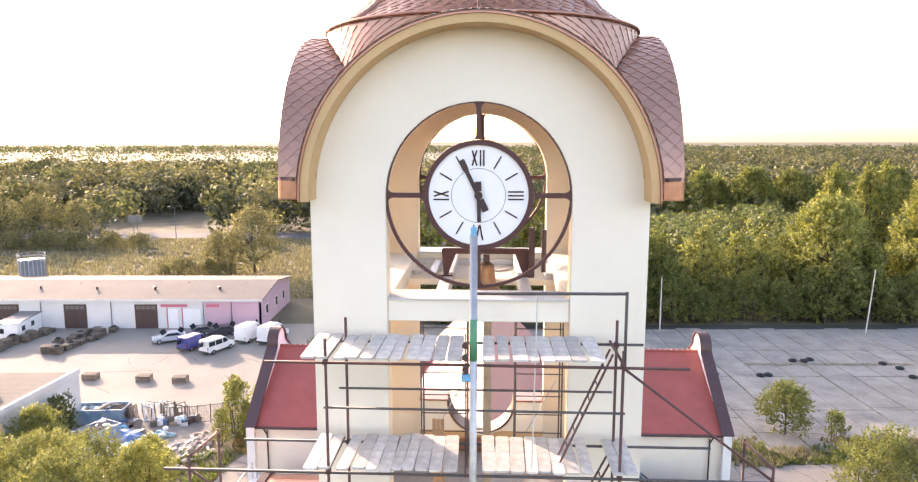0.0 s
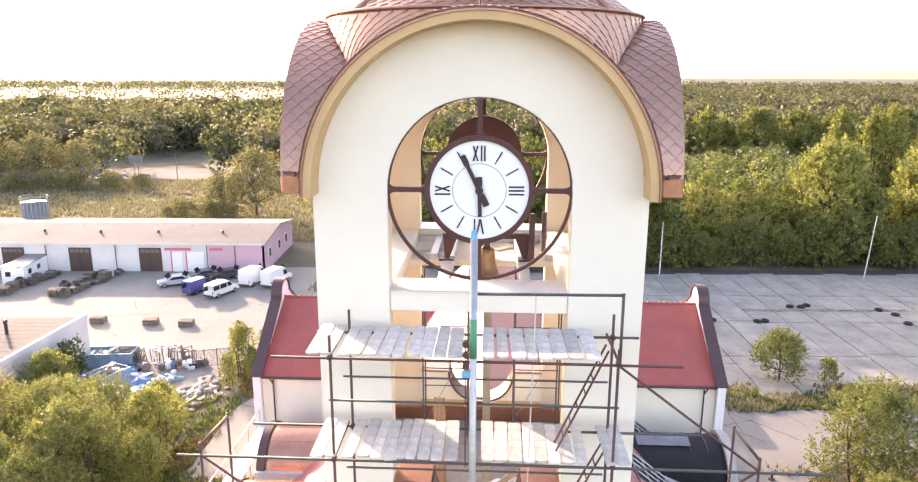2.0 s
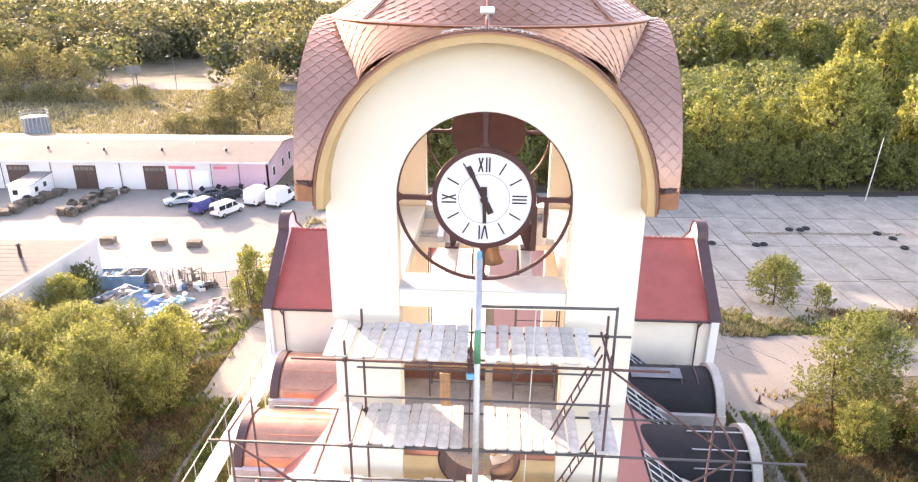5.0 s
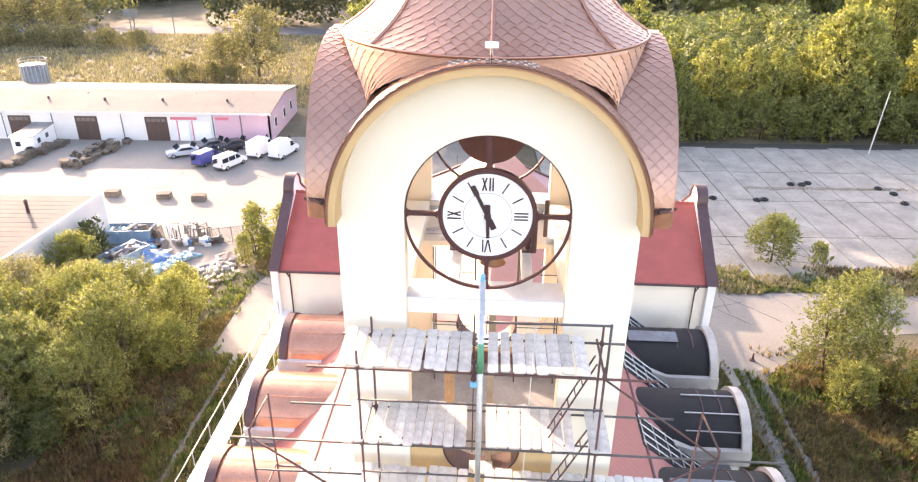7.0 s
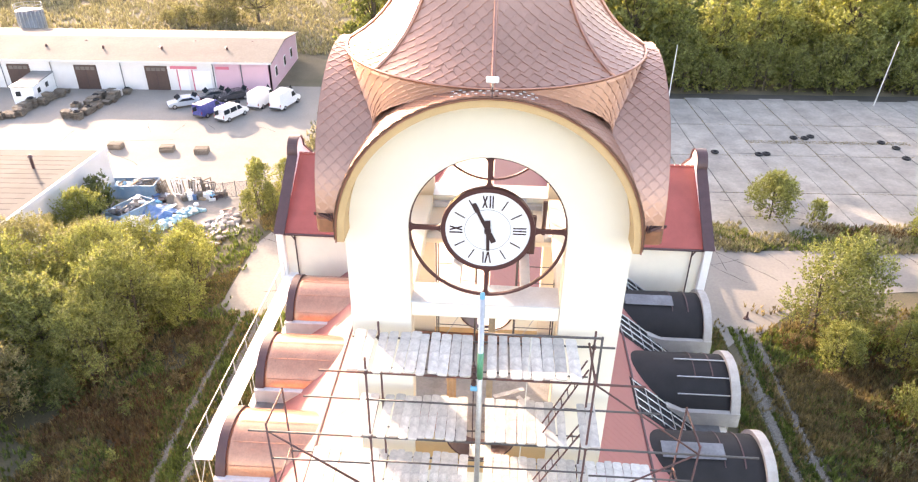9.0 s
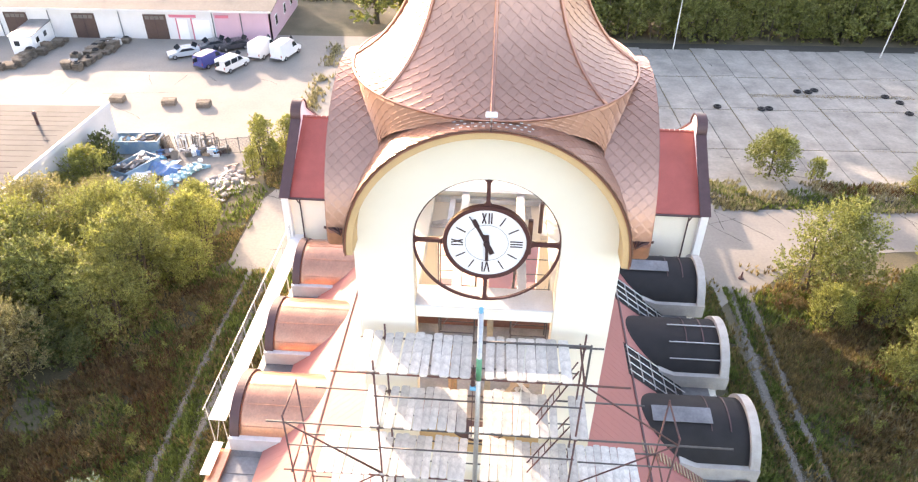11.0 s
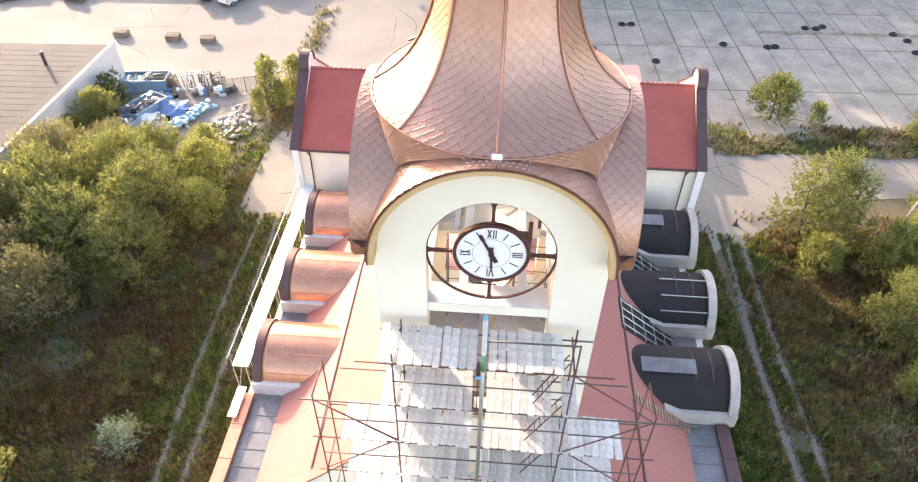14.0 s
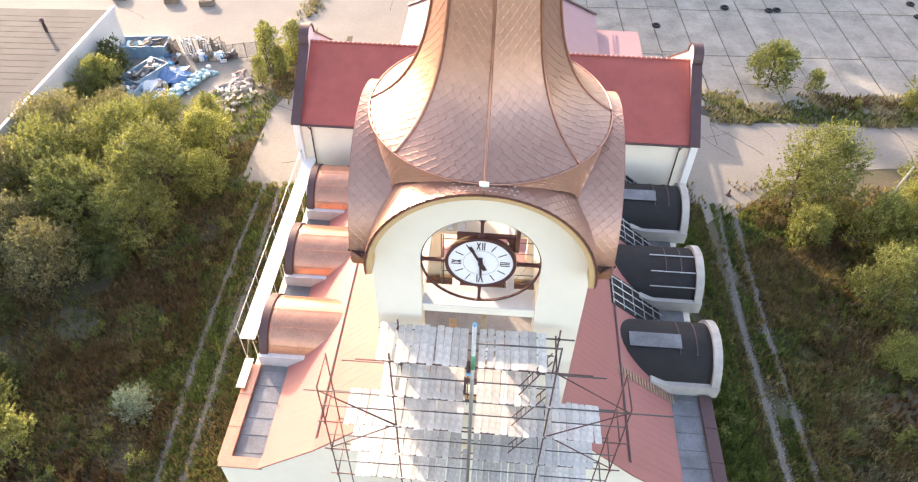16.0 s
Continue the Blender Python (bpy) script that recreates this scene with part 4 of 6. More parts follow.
yard = flat("yard", [(-95, 68), (-38.4, 68), (-39, 54), (-26.5, 54), (-23.4, 60), (-22.8, 68), (-20, 71), (-12, 72), (-14, 104), (-95, 104)], 0.03, YARD, "pale dusty concrete yard in the sun")
yard2 = flat("yard", [(-13.9, 62), (6.9, 62), (6.9, 103), (-13.9, 104)], 0.026, YARD, "cracked pale concrete yard behind the church")
lane = flat("path", [(-20.6, 47), (-18.5, 44.5), (-15.5, 44), (-14.5, 72), (-18.5, 72), (-18.2, 62), (-20.2, 57)], 0.045, YARD, "cracked pale concrete path beside the wing")
lane2 = flat("path", [(15.8, 40), (18.5, 40.5), (21, 43), (24, 44.5), (27, 47), (31, 49.5), (38, 50.5), (48, 51.5), (75, 53), (75, 58), (52, 57.5), (40, 57), (33, 57.4), (26, 57), (20, 60), (15.8, 60)], 0.03, YARD, "pale dusty concrete lane")
# apron of large slabs
apron = tagged(part("apron", boxed((41.5, 80.8, -0.01), (63, 45, 0.04)), JOINT, None), "wide apron of old grey concrete slabs with dark joints", "pavement", kind="structure")
rnd = random.Random(3)
meshes = []
for k in range(3):
    bm = boxed((0, 0, 0), (3.7 - 0.07 - 0.02 * k, 10.4 - 0.1, 0.05))
    me = bpy.data.meshes.new("slab")
    bm.to_mesh(me)
    bm.free()
    me.materials.append(APRON)
    meshes.append(me)
for i in range(17):
    for j in range(4):
        share("slab", rnd.choice(meshes), pose(12.05 + 3.7 * i, 64.4 + 10.4 * j + 0.6 * (i % 3 == 0), 0.02 + rnd.uniform(0, 0.008), 0, 0, rnd.uniform(-0.1, 0.1)), apron)
road = flat("road", [(-400, 196), (400, 196), (400, 208), (-400, 208)], 0.04, ASPH, "grey main road in the distance")
def track(pts, w, seed):
    """A worn wheel track: a ragged strip along a few points."""
    left, right = [], []
    for k in range(len(pts) - 1):
        (xa, ya), (xb, yb) = pts[k], pts[k + 1]
        n = max(2, int(abs(yb - ya) / 0.5))
        for i in range(n):
            x, y = xa + (xb - xa) * i / n, ya + (yb - ya) * i / n
            wl = w * (0.5 + 0.55 * noise.noise((y * 0.9, seed, 0.0)))
            wr = w * (0.5 + 0.55 * noise.noise((y * 0.9, seed, 7.0)))
            left.append((x - wl, y)), right.append((x + wr, y))
    flat("wheel_track", left + right[::-1], 0.03, DIRT, "pale worn wheel track through the grass")


def gravel(pts, w, n, seed):
    """Small pale stones strewn along a track."""
    rnd = random.Random(seed)
    vs, fs = [], []
    for _ in range(n):
        k = rnd.randrange(len(pts) - 1)
        f = rnd.random()
        x = pts[k][0] + (pts[k + 1][0] - pts[k][0]) * f + rnd.gauss(0, w)
        y = pts[k][1] + (pts[k + 1][1] - pts[k][1]) * f
        s = rnd.uniform(0.015, 0.045)
        q = len(vs)
        vs += [(x - s, y - s, 0.02), (x + s, y - s * 0.7, 0.02), (x + s * 0.8, y + s, 0.02), (x - s * 0.9, y + s * 0.8, 0.02), (x, y, 0.03 + s)]
        fs += [(q, q + 1, q + 4), (q + 1, q + 2, q + 4), (q + 2, q + 3, q + 4), (q + 3, q, q + 4)]
    me = bpy.data.meshes.new("gravel")
    me.from_pydata(vs, [], fs)
    me.materials.append(STONES)
    tagged(new("gravel", me), "pale gravel strewn along the wheel track", "gravel", kind="stuff")


STONES = mat("pale_gravel", (0.27, 0.25, 0.22), 0.9, var=0.2, scale=3, bump=0.1, piece=0.3)
TRACKS = (((-17.2, 5), (-17.3, 20), (-17.2, 28), (-17.0, 34), (-16.9, 47)), ((-18.9, 5), (-18.9, 18), (-19.1, 27), (-18.9, 36), (-18.3, 47)),
          ((20.6, 4), (20.7, 20), (20.8, 31.5), (21.2, 37), (21.9, 45)), ((22.4, 4), (22.5, 20.5), (22.5, 31), (22.7, 37), (23.2, 45)))
for k, tr in enumerate(TRACKS):
    gravel(tr, 0.26, 9000, 90 + k)
    track(tr, 0.34, 1.0 + k)

def cracks(count, x0, x1, y0, y1, z, seed, longest=7.0):
    """Jagged dark cracks in old concrete, each a thin raised line of soil and moss."""
    rnd = random.Random(seed)
    for _ in range(count):
        x, y, a = rnd.uniform(x0, x1), rnd.uniform(y0, y1), rnd.choice((0.0, 1.57, 1.57, 2.3)) + rnd.uniform(-0.2, 0.2)
        left, right = [], []
        for k in range(rnd.randint(6, 14)):
            w = rnd.uniform(0.012, 0.04)
            left.append((x - math.sin(a) * w, y + math.cos(a) * w)), right.append((x + math.sin(a) * w, y - math.cos(a) * w))
            x, y, a = x + math.cos(a) * longest / 10, y + math.sin(a) * longest / 10, a + rnd.uniform(-0.2, 0.2)
            if not (x0 < x < x1 and y0 < y < y1):
                break
        if len(left) > 2:
            bm = bmesh.new()
            rows = [[bm.verts.new((*p, h)) for p in (l, r) for h in (z - 0.03, z)] for l, r in zip(left, right)]
            for p, q in zip(rows, rows[1:]):
                for i, j in ((0, 1), (1, 3), (3, 2)):
                    bm.faces.new((p[i], q[i], q[j], p[j]))
            tagged(part("crack", bm, JOINT, None), "dark weedy crack in old concrete", "crack", kind="structure")


cracks(6, -20.2, -15.8, 45, 70, 0.05, 3)
cracks(9, 18, 48, 51, 57, 0.035, 4)
cracks(9, -13, 6, 64, 101, 0.031, 5)
cracks(8, -60, -16, 72, 88, 0.035, 6)
cracks(6, 12, 60, 62, 100, 0.056, 7)
# ================= vegetation =================
def leaf_mesh(name, c, u, v, material):
    """One mesh of many four-cornered leaf blades: centres c, half axes u (along) and v (across)."""
    n = len(c)
    co = np.stack((c + u, c + v, c - u * 0.9, c - v), axis=1).reshape(-1, 3)
    co[:, 2] = np.maximum(co[:, 2], 0.02)
    me = bpy.data.meshes.new(name)
    me.vertices.add(4 * n), me.loops.add(4 * n), me.polygons.add(n)
    me.vertices.foreach_set("co", co.astype(np.float32).ravel())
    me.loops.foreach_set("vertex_index", np.arange(4 * n, dtype=np.int32))
    me.polygons.foreach_set("loop_start", np.arange(0, 4 * n, 4, dtype=np.int32))
    me.update(calc_edges=True)
    me.materials.append(material)
    return new(name, me)


def unit(a):
    return a / np.maximum(1e-6, np.linalg.norm(a, axis=1, keepdims=True))


def limb(bm, pts, radii, sides, root=None):
    """A tapered bent limb; its lower end is tied to the ring of verts it grows from."""
    rings = []
    for i, (p, r) in enumerate(zip(pts, radii)):
        d = (pts[min(i + 1, len(pts) - 1)] - pts[max(i - 1, 0)]).normalized()
        x = d.orthogonal().normalized()
        y = d.cross(x)
        rings.append([bm.verts.new(p + x * r * math.cos(6.28319 * k / sides) + y * r * math.sin(6.28319 * k / sides)) for k in range(sides)])
    for a, b in zip(rings, rings[1:]):
        for k in range(sides):
            bm.faces.new((a[k], a[(k + 1) % sides], b[(k + 1) % sides], b[k]))
    if root:
        bm.faces.new((rings[0][0], rings[0][1], root[0]))
    return rings


def tree(name, h, w, trunk_h, material, label, category, lobes, count, leaf, seed, poplar=False, stems=1, up=0.45):
    """A tree of tapered stems and limbs; every limb ends in a lobe of leafy shoots, so that the crown has clefts and a ragged outline."""
    rnd = random.Random(seed)
    rng = np.random.default_rng(seed)
    t = thing(name, Matrix(), label, category)
    tall = 1.9 if poplar else (1.3 if stems > 1 else 1.0)
    spots = []
    for i in range(lobes):
        f = (i + rnd.random()) / lobes
        prof = math.sin(math.pi * (0.12 + 0.82 * f)) ** 0.6 if poplar else math.sqrt(max(0.06, 1 - (1.5 * (f - 0.36)) ** 2))
        r = w * rnd.uniform(0.15, 0.23) * (16 / lobes) ** 0.3 * (1.3 if poplar else 1)
        a = i * 2.4 + rnd.uniform(-0.45, 0.45)
        rad = max(0.0, 0.5 * w * prof * rnd.uniform(0.6, 1.05) - r * 0.7)
        z = trunk_h + (h - trunk_h) * (0.08 + 0.8 * f)
        spots.append((math.cos(a) * rad, math.sin(a) * rad, min(z, h - r * tall * 0.85), r))
    spots.append((0.0, 0.0, h - w * 0.16 * tall, w * 0.17))
    # stems and limbs
    bm = bmesh.new()
    girth = 0.021 * h / (1 + 0.7 * (stems > 1))
    roots = []
    for k in range(stems):
        a = 6.28 * k / stems + rnd.random()
        b = Vector((math.cos(a), math.sin(a), 0)) * (0.13 * w * (stems > 1))
        top = b * 1.6 + Vector((rnd.uniform(-0.05, 0.05) * w, rnd.uniform(-0.05, 0.05) * w, h * 0.82))
        pts = [b.lerp(top, q) + Vector((rnd.uniform(-1, 1), rnd.uniform(-1, 1), 0)) * 0.012 * h * (q > 0) for q in (0, 0.25, 0.5, 0.75, 1)]
        tie = roots[0][1][0] if roots else None
        roots.append((pts, limb(bm, pts, [girth, girth * 0.8, girth * 0.6, girth * 0.38, girth * 0.12], 7, tie)))
    for i, (x, y, z, r) in enumerate(spots):
        pts, rings = roots[i % stems]
        q = 1 if z < 0.5 * h else 2
        p, e = pts[q], Vector((x, y, z))
        mid = p.lerp(e, 0.5) + Vector((0, 0, -0.03 * h))
        limb(bm, [p, mid, e], [girth * 0.38, girth * 0.24, girth * 0.07], 5, rings[q])
    part("trunk", bm, BARK, t)
    # leafy shoots
    sp = np.array(spots)
    per = 14
    m = count // per
    pick = rng.choice(len(sp), m, p=sp[:, 3] ** 2 / (sp[:, 3] ** 2).sum())
    c, r = sp[pick, :3], sp[pick, 3:4]
    d = unit(rng.normal(size=(m, 3)) + np.array((0, 0, 0.3)))
    start = c + d * r * np.array((1, 1, tall)) * rng.uniform(0.35, 0.78, (m, 1))
    axis = unit(d * np.array((1, 1, 0.8)) + np.array((0, 0, up)) + 0.3 * rng.normal(size=(m, 3)))
    span = r * rng.uniform(0.3, 0.62, (m, 1)) * (1.25 if up > 0.6 else 1)
    rep = lambda q: np.repeat(q, per, axis=0)
    k = m * per
    f = rng.uniform(0.05, 1, (k, 1))
    p = rep(start) + rep(axis) * rep(span) * f + rng.normal(size=(k, 3)) * rep(r) * 0.06 * (1.2 - f)
    nn = unit(rep(d) * 0.4 + rng.normal(size=(k, 3)) * 0.7 + np.array((0, 0, 0.3)))
    u = rep(axis) + 0.9 * rng.normal(size=(k, 3))
    u = unit(u - nn * (u * nn).sum(axis=1, keepdims=True))
    size = leaf * rng.uniform(0.6, 1.3, (k, 1))
    crown = leaf_mesh("crown", p, u * size, np.cross(nn, u) * size * 0.52, material)
    crown.parent = t
    return t


def place(src, spots, seed=1, lo=0.85, hi=1.2):
    """Stands a tree and its copies at spots (x, y) or (x, y, scale)."""
    rnd = random.Random(seed)
    for i, (x, y, *k) in enumerate(spots):
        q = k[0] if k else rnd.uniform(lo, hi)
        m = pose(x, y, 0, 0, 0, rnd.uniform(0, 360)) @ Matrix.Diagonal((q * rnd.uniform(0.92, 1.08), q, q * rnd.uniform(0.95, 1.06), 1))
        if i == 0:
            src.matrix_basis = m
        else:
            copy_thing(src, Matrix()).matrix_basis = m


# wood edge behind the apron: dark bushes in front, lighter trees behind them, two broad willows, poplars
rnd = random.Random(8)
fb = tree("bush", 9, 8.5, 0.2, LEAF, "green bush at the foot of the wood edge", "bush", 16, 5600, 0.24, 5, stems=4)
place(fb, [(-5 + 4.3 * i + rnd.uniform(-1.2, 1.2), 106.0 + rnd.uniform(-1, 1.2)) for i in range(27)], 17, 0.55, 1.15)
fg = tree("bush", 8, 7.5, 0.2, LEAF, "green bush at the foot of the wood edge", "bush", 14, 5000, 0.22, 9, stems=4)
place(fg, [(56.5, 105.6, 1.15), (36, 105.0, 0.8)] + [(-2 + 8.8 * i + rnd.uniform(-2, 2), 105.4 + rnd.uniform(-0.6, 1)) for i in range(12)], 18, 0.6, 1.0)
t1 = tree("tree", 14, 10, 0.8, LEAF, "green deciduous tree at the wood edge", "tree", 20, 7200, 0.26, 1)
# last nine: tall, hidden behind the tower, added to shade the apron
place(t1, [(-8 + 7.0 * i + rnd.uniform(-2.5, 2.5), 113.5 + rnd.uniform(-1.5, 4)) for i in range(17)] + [(-16 + 5.2 * i + rnd.uniform(-1, 1), 110.5 + 3 * (i % 2), 1.4) for i in range(9)], 10, 0.75, 1.0)
t2 = tree("tree", 13.5, 8, 0.6, LEAF_Y, "sunlit yellow-green birch at the wood edge", "tree", 18, 6300, 0.24, 2, up=0.8)
place(t2, [(39.8, 112, 1.02), (45.4, 112.4, 0.98), (50.0, 113, 0.93), (33, 113.5, 0.9), (68.5, 116, 0.85), (27, 112.5, 0.95), (101, 113, 1.0), (108, 115, 1.0)], 11)
wil = tree("willow_tree", 18.5, 16, 0.8, LEAF_Y, "very broad sunlit willow at the wood edge", "tree", 44, 21000, 0.27, 6, up=0.7)
place(wil, [(61, 113.5, 1.0), (79.5, 114.5, 1.0), (96, 116, 0.9)], 5)
pop = tree("poplar_tree", 24, 7.4, 1.5, LEAF_Y, "tall slender poplar standing over the wood", "tree", 26, 10800, 0.28, 4, True, up=1.1)
place(pop, [(72.5, 134, 1.0), (79.0, 134, 1.0), (82.6, 135, 0.98), (89.5, 134, 0.95), (93, 136, 1.0)], 4)
t3 = tree("tree", 19, 21, 1.2, LEAF, "large round-topped oak beyond the road", "tree", 50, 17000, 0.42, 3)
place(t3, [(92, 219, 1.0), (107, 223, 0.98), (122, 226, 0.95), (138, 222, 1.0)], 12)
t5 = tree("tree", 19, 13, 1.0, LEAF_Y, "tall pale green tree beyond the road", "tree", 34, 9000, 0.42, 7, up=0.8)
place(t5, [(77, 221, 1.0), (70, 224, 0.9), (84, 226, 0.85)], 13)


def woods(name, areas, seed, blades, size, material, label):
    """Distant woods: (x0, x1, y0, y1, lowest, highest, spacing) areas of crowns, each a heap of leafy domes."""
    rng = np.random.default_rng(seed)
    rows = []
    for x0, x1, y0, y1, h0, h1, gap in areas:
        for y in np.arange(y0, y1, gap):
            for x in np.arange(x0, x1, gap):
                px, py = x + rng.uniform(-0.5, 0.5) * gap, y + rng.uniform(-0.5, 0.5) * gap
                lift = noise.noise((px * 0.018, py * 0.018, 3.0))
                if noise.noise((px * 0.03, py * 0.03, seed * 1.7)) > -0.05:
                    rows.append((px, py, h0 + (h1 - h0) * min(1.15, max(0, 0.5 + 0.6 * lift + rng.uniform(-0.35, 0.35))), gap * rng.uniform(0.85, 1.35)))
    tr = np.array(rows)
    n, lobes = len(tr), 7
    a = np.arange(lobes)[None, :] * 2.4 + rng.uniform(0, 6.28, (n, 1))
    f = (np.arange(lobes)[None, :] + rng.uniform(0, 1, (n, lobes))) / lobes
    rad = 0.34 * tr[:, 3:4] * np.sqrt(np.maximum(0.0, 1 - (1.25 * (f - 0.25)) ** 2))
    lr = tr[:, 3:4] * rng.uniform(0.2, 0.3, (n, lobes))
    lz = np.minimum(tr[:, 2:3] * (0.2 + 0.75 * f), tr[:, 2:3] - lr * 0.9)
    lobe = np.stack((tr[:, 0:1] + np.cos(a) * rad, tr[:, 1:2] + np.sin(a) * rad, lz), axis=2).reshape(-1, 3)
    lr = lr.reshape(-1, 1)
    far = np.repeat(1 + np.maximum(0, tr[:, 1] - 230) / 260, lobes)[:, None]
    k = blades // lobes
    c, r, far = np.repeat(lobe, k, axis=0), np.repeat(lr, k, axis=0), np.repeat(far, k, axis=0)
    keep = rng.random(len(c)) < 1 / far[:, 0] ** 1.15
    c, r, far = c[keep], r[keep], far[keep]
    m = len(c)
    d = unit(rng.normal(size=(m, 3)) + np.array((0, 0, 0.35)))
    nn = unit(d + 0.38 * rng.normal(size=(m, 3)))
    u = rng.normal(size=(m, 3))
    u = unit(u - nn * (u * nn).sum(axis=1, keepdims=True))
    s_ = size * far ** 0.6 * rng.uniform(0.6, 1.3, (m, 1))
    ob = leaf_mesh(name, c + d * r * rng.uniform(0.78, 1.06, (m, 1)), u * s_, np.cross(nn, u) * s_ * 0.75, material)
    return tagged(ob, label, "woods", kind="stuff")


LEFTW, RIGHTW, MID_R = (-330, 60, 216, 420, 10, 18), (45, 330, 232, 420, 11, 19), (30, 200, 124, 190, 7, 12)
DEEP_L, DEEP_R = (-300, 60, 420, 480, 10, 15), (60, 620, 420, 820, 10, 19)
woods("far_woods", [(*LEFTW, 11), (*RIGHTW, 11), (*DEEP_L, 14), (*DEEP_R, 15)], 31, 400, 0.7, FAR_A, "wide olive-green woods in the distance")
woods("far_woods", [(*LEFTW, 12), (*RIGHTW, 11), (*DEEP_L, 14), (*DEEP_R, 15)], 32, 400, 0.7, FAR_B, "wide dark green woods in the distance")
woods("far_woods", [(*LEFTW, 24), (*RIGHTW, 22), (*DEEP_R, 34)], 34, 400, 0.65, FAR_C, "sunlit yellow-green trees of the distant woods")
woods("young_wood", [(*MID_R, 8)], 35, 700, 0.36, LEAF_D, "dense young wood before the road")
woods("young_wood", [(*MID_R, 12)], 36, 800, 0.36, LEAF, "lighter green trees of the young wood before the road")
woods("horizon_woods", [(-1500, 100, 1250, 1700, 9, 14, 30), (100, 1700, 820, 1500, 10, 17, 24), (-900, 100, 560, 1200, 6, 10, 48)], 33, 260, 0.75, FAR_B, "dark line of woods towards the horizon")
field = flat("field", [(-1500, 470), (90, 470), (90, 1260), (-1500, 1260)], 0.05, DRYFIELD, "pale dry fields beyond the woods")

# trees and bushes near the church
big = tree("willow_bush", 8.0, 8.4, 0.2, LEAF, "large dense willow thicket beside the church", "bush", 26, 26000, 0.09, 41, stems=6, up=0.95)
place(big, [(-26.8, 43.2, 0.98), (-30.4, 46.8, 0.98), (-31, 39.6, 0.95), (-27, 38.6, 0.8), (-34.6, 43, 1.0), (-28.5, 50.5, 0.72)], 3)
ol = tree("willow_bush", 7.8, 8.0, 0.2, LEAF_O, "grey-olive willow bush in the thicket", "bush", 24, 24000, 0.09, 52, stems=6, up=0.7)
place(ol, [(-36.6, 48.5, 0.92), (-37.6, 41.6, 1.0), (-35.2, 35.4, 0.9), (-31.6, 33.6, 0.78), (-40.5, 36, 1.0), (-43, 44, 1.0), (-38.5, 30, 0.85), (-45, 31, 1.0), (-33.4, 52.6, 0.66)], 14)
yb = tree("bush", 6.0, 5.8, 0.2, LEAF_Y, "sunlit yellow-green bush at the thicket edge", "bush", 20, 15000, 0.09, 42, stems=5, up=0.7)
place(yb, [(-23.6, 48.4, 0.98), (-24.6, 52.4, 0.78), (-22.8, 44.6, 0.75), (-36.8, 57.6, 0.92), (-38.6, 55.4, 0.6), (-28.6, 19.5, 0.95), (-31.5, 22.5, 1.0)], 5)
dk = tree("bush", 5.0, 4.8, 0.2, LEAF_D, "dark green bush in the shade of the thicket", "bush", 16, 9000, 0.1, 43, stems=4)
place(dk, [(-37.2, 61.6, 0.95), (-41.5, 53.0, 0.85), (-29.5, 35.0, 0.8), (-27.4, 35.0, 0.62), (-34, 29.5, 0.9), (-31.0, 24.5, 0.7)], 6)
sl = tree("shrub", 2.5, 3.6, 0.1, LEAF_S, "grey-green silvery shrub on the grass", "shrub", 14, 6500, 0.06, 44, stems=5, up=0.8)
place(sl, [(-21.5, 22.8, 1.0)], 7)
shr = tree("shrub", 5.6, 3.6, 0.2, LEAF_Y, "tall yellow-green shrub beside the yard", "shrub", 15, 8000, 0.095, 45, stems=4, up=0.8)
place(shr, [(-21.6, 64.4, 1.05), (-19.4, 66.8, 0.85), (-22.1, 61.6, 0.62), (-20.2, 63.4, 0.6)], 8)
rt = tree("tree", 8.0, 7.8, 0.3, LEAF, "broad green tree beside the track", "tree", 28, 27000, 0.09, 46, stems=3, up=0.7)
place(rt, [(29.2, 45.0, 1.1), (36, 37, 0.95), (31.5, 33.5, 0.8), (41, 46, 1.0), (40, 31, 1.0), (45, 40, 1.0), (38, 26, 0.95), (50, 46, 0.95)], 9)
ry = tree("bush", 5.6, 5.6, 0.2, LEAF_Y, "yellow-green bush among the trees by the track", "bush", 20, 17000, 0.09, 51, stems=5, up=0.8)
place(ry, [(28.2, 40.8, 0.68), (33.4, 40.2, 0.95), (46, 33, 0.9), (37, 42.5, 0.9), (30.6, 28.5, 0.6), (47, 51, 0.8), (35.6, 29, 0.8)], 19)
ba = tree("tree", 5.2, 6.0, 0.6, LEAF, "small round green tree by the concrete apron", "tree", 22, 17000, 0.09, 47)
place(ba, [(31.4, 63.6, 1.0), (47.4, 60.4, 1.05)], 10)
bb = tree("shrub", 2.6, 2.8, 0.1, LEAF_Y, "low yellow-green shrub by the apron", "shrub", 10, 3000, 0.085, 48, stems=3, up=0.9)
place(bb, [(35.8, 62.8, 1.0), (44.6, 60.2, 0.85), (49.5, 59, 1.0), (53, 60.5, 0.9), (27.4, 59.8, 0.4), (39.5, 60.2, 0.4), (57, 59, 1.0)], 11)
lt = tree("tree", 14, 14.5, 2.2, LEAF_O, "broad old tree standing alone on the dry meadow", "tree", 34, 11000, 0.23, 49)
place(lt, [(-42.8, 143.5, 1.0), (-50.5, 144, 0.66), (-114, 186, 0.95), (-104, 188, 0.8), (-126, 187, 0.95)], 12)
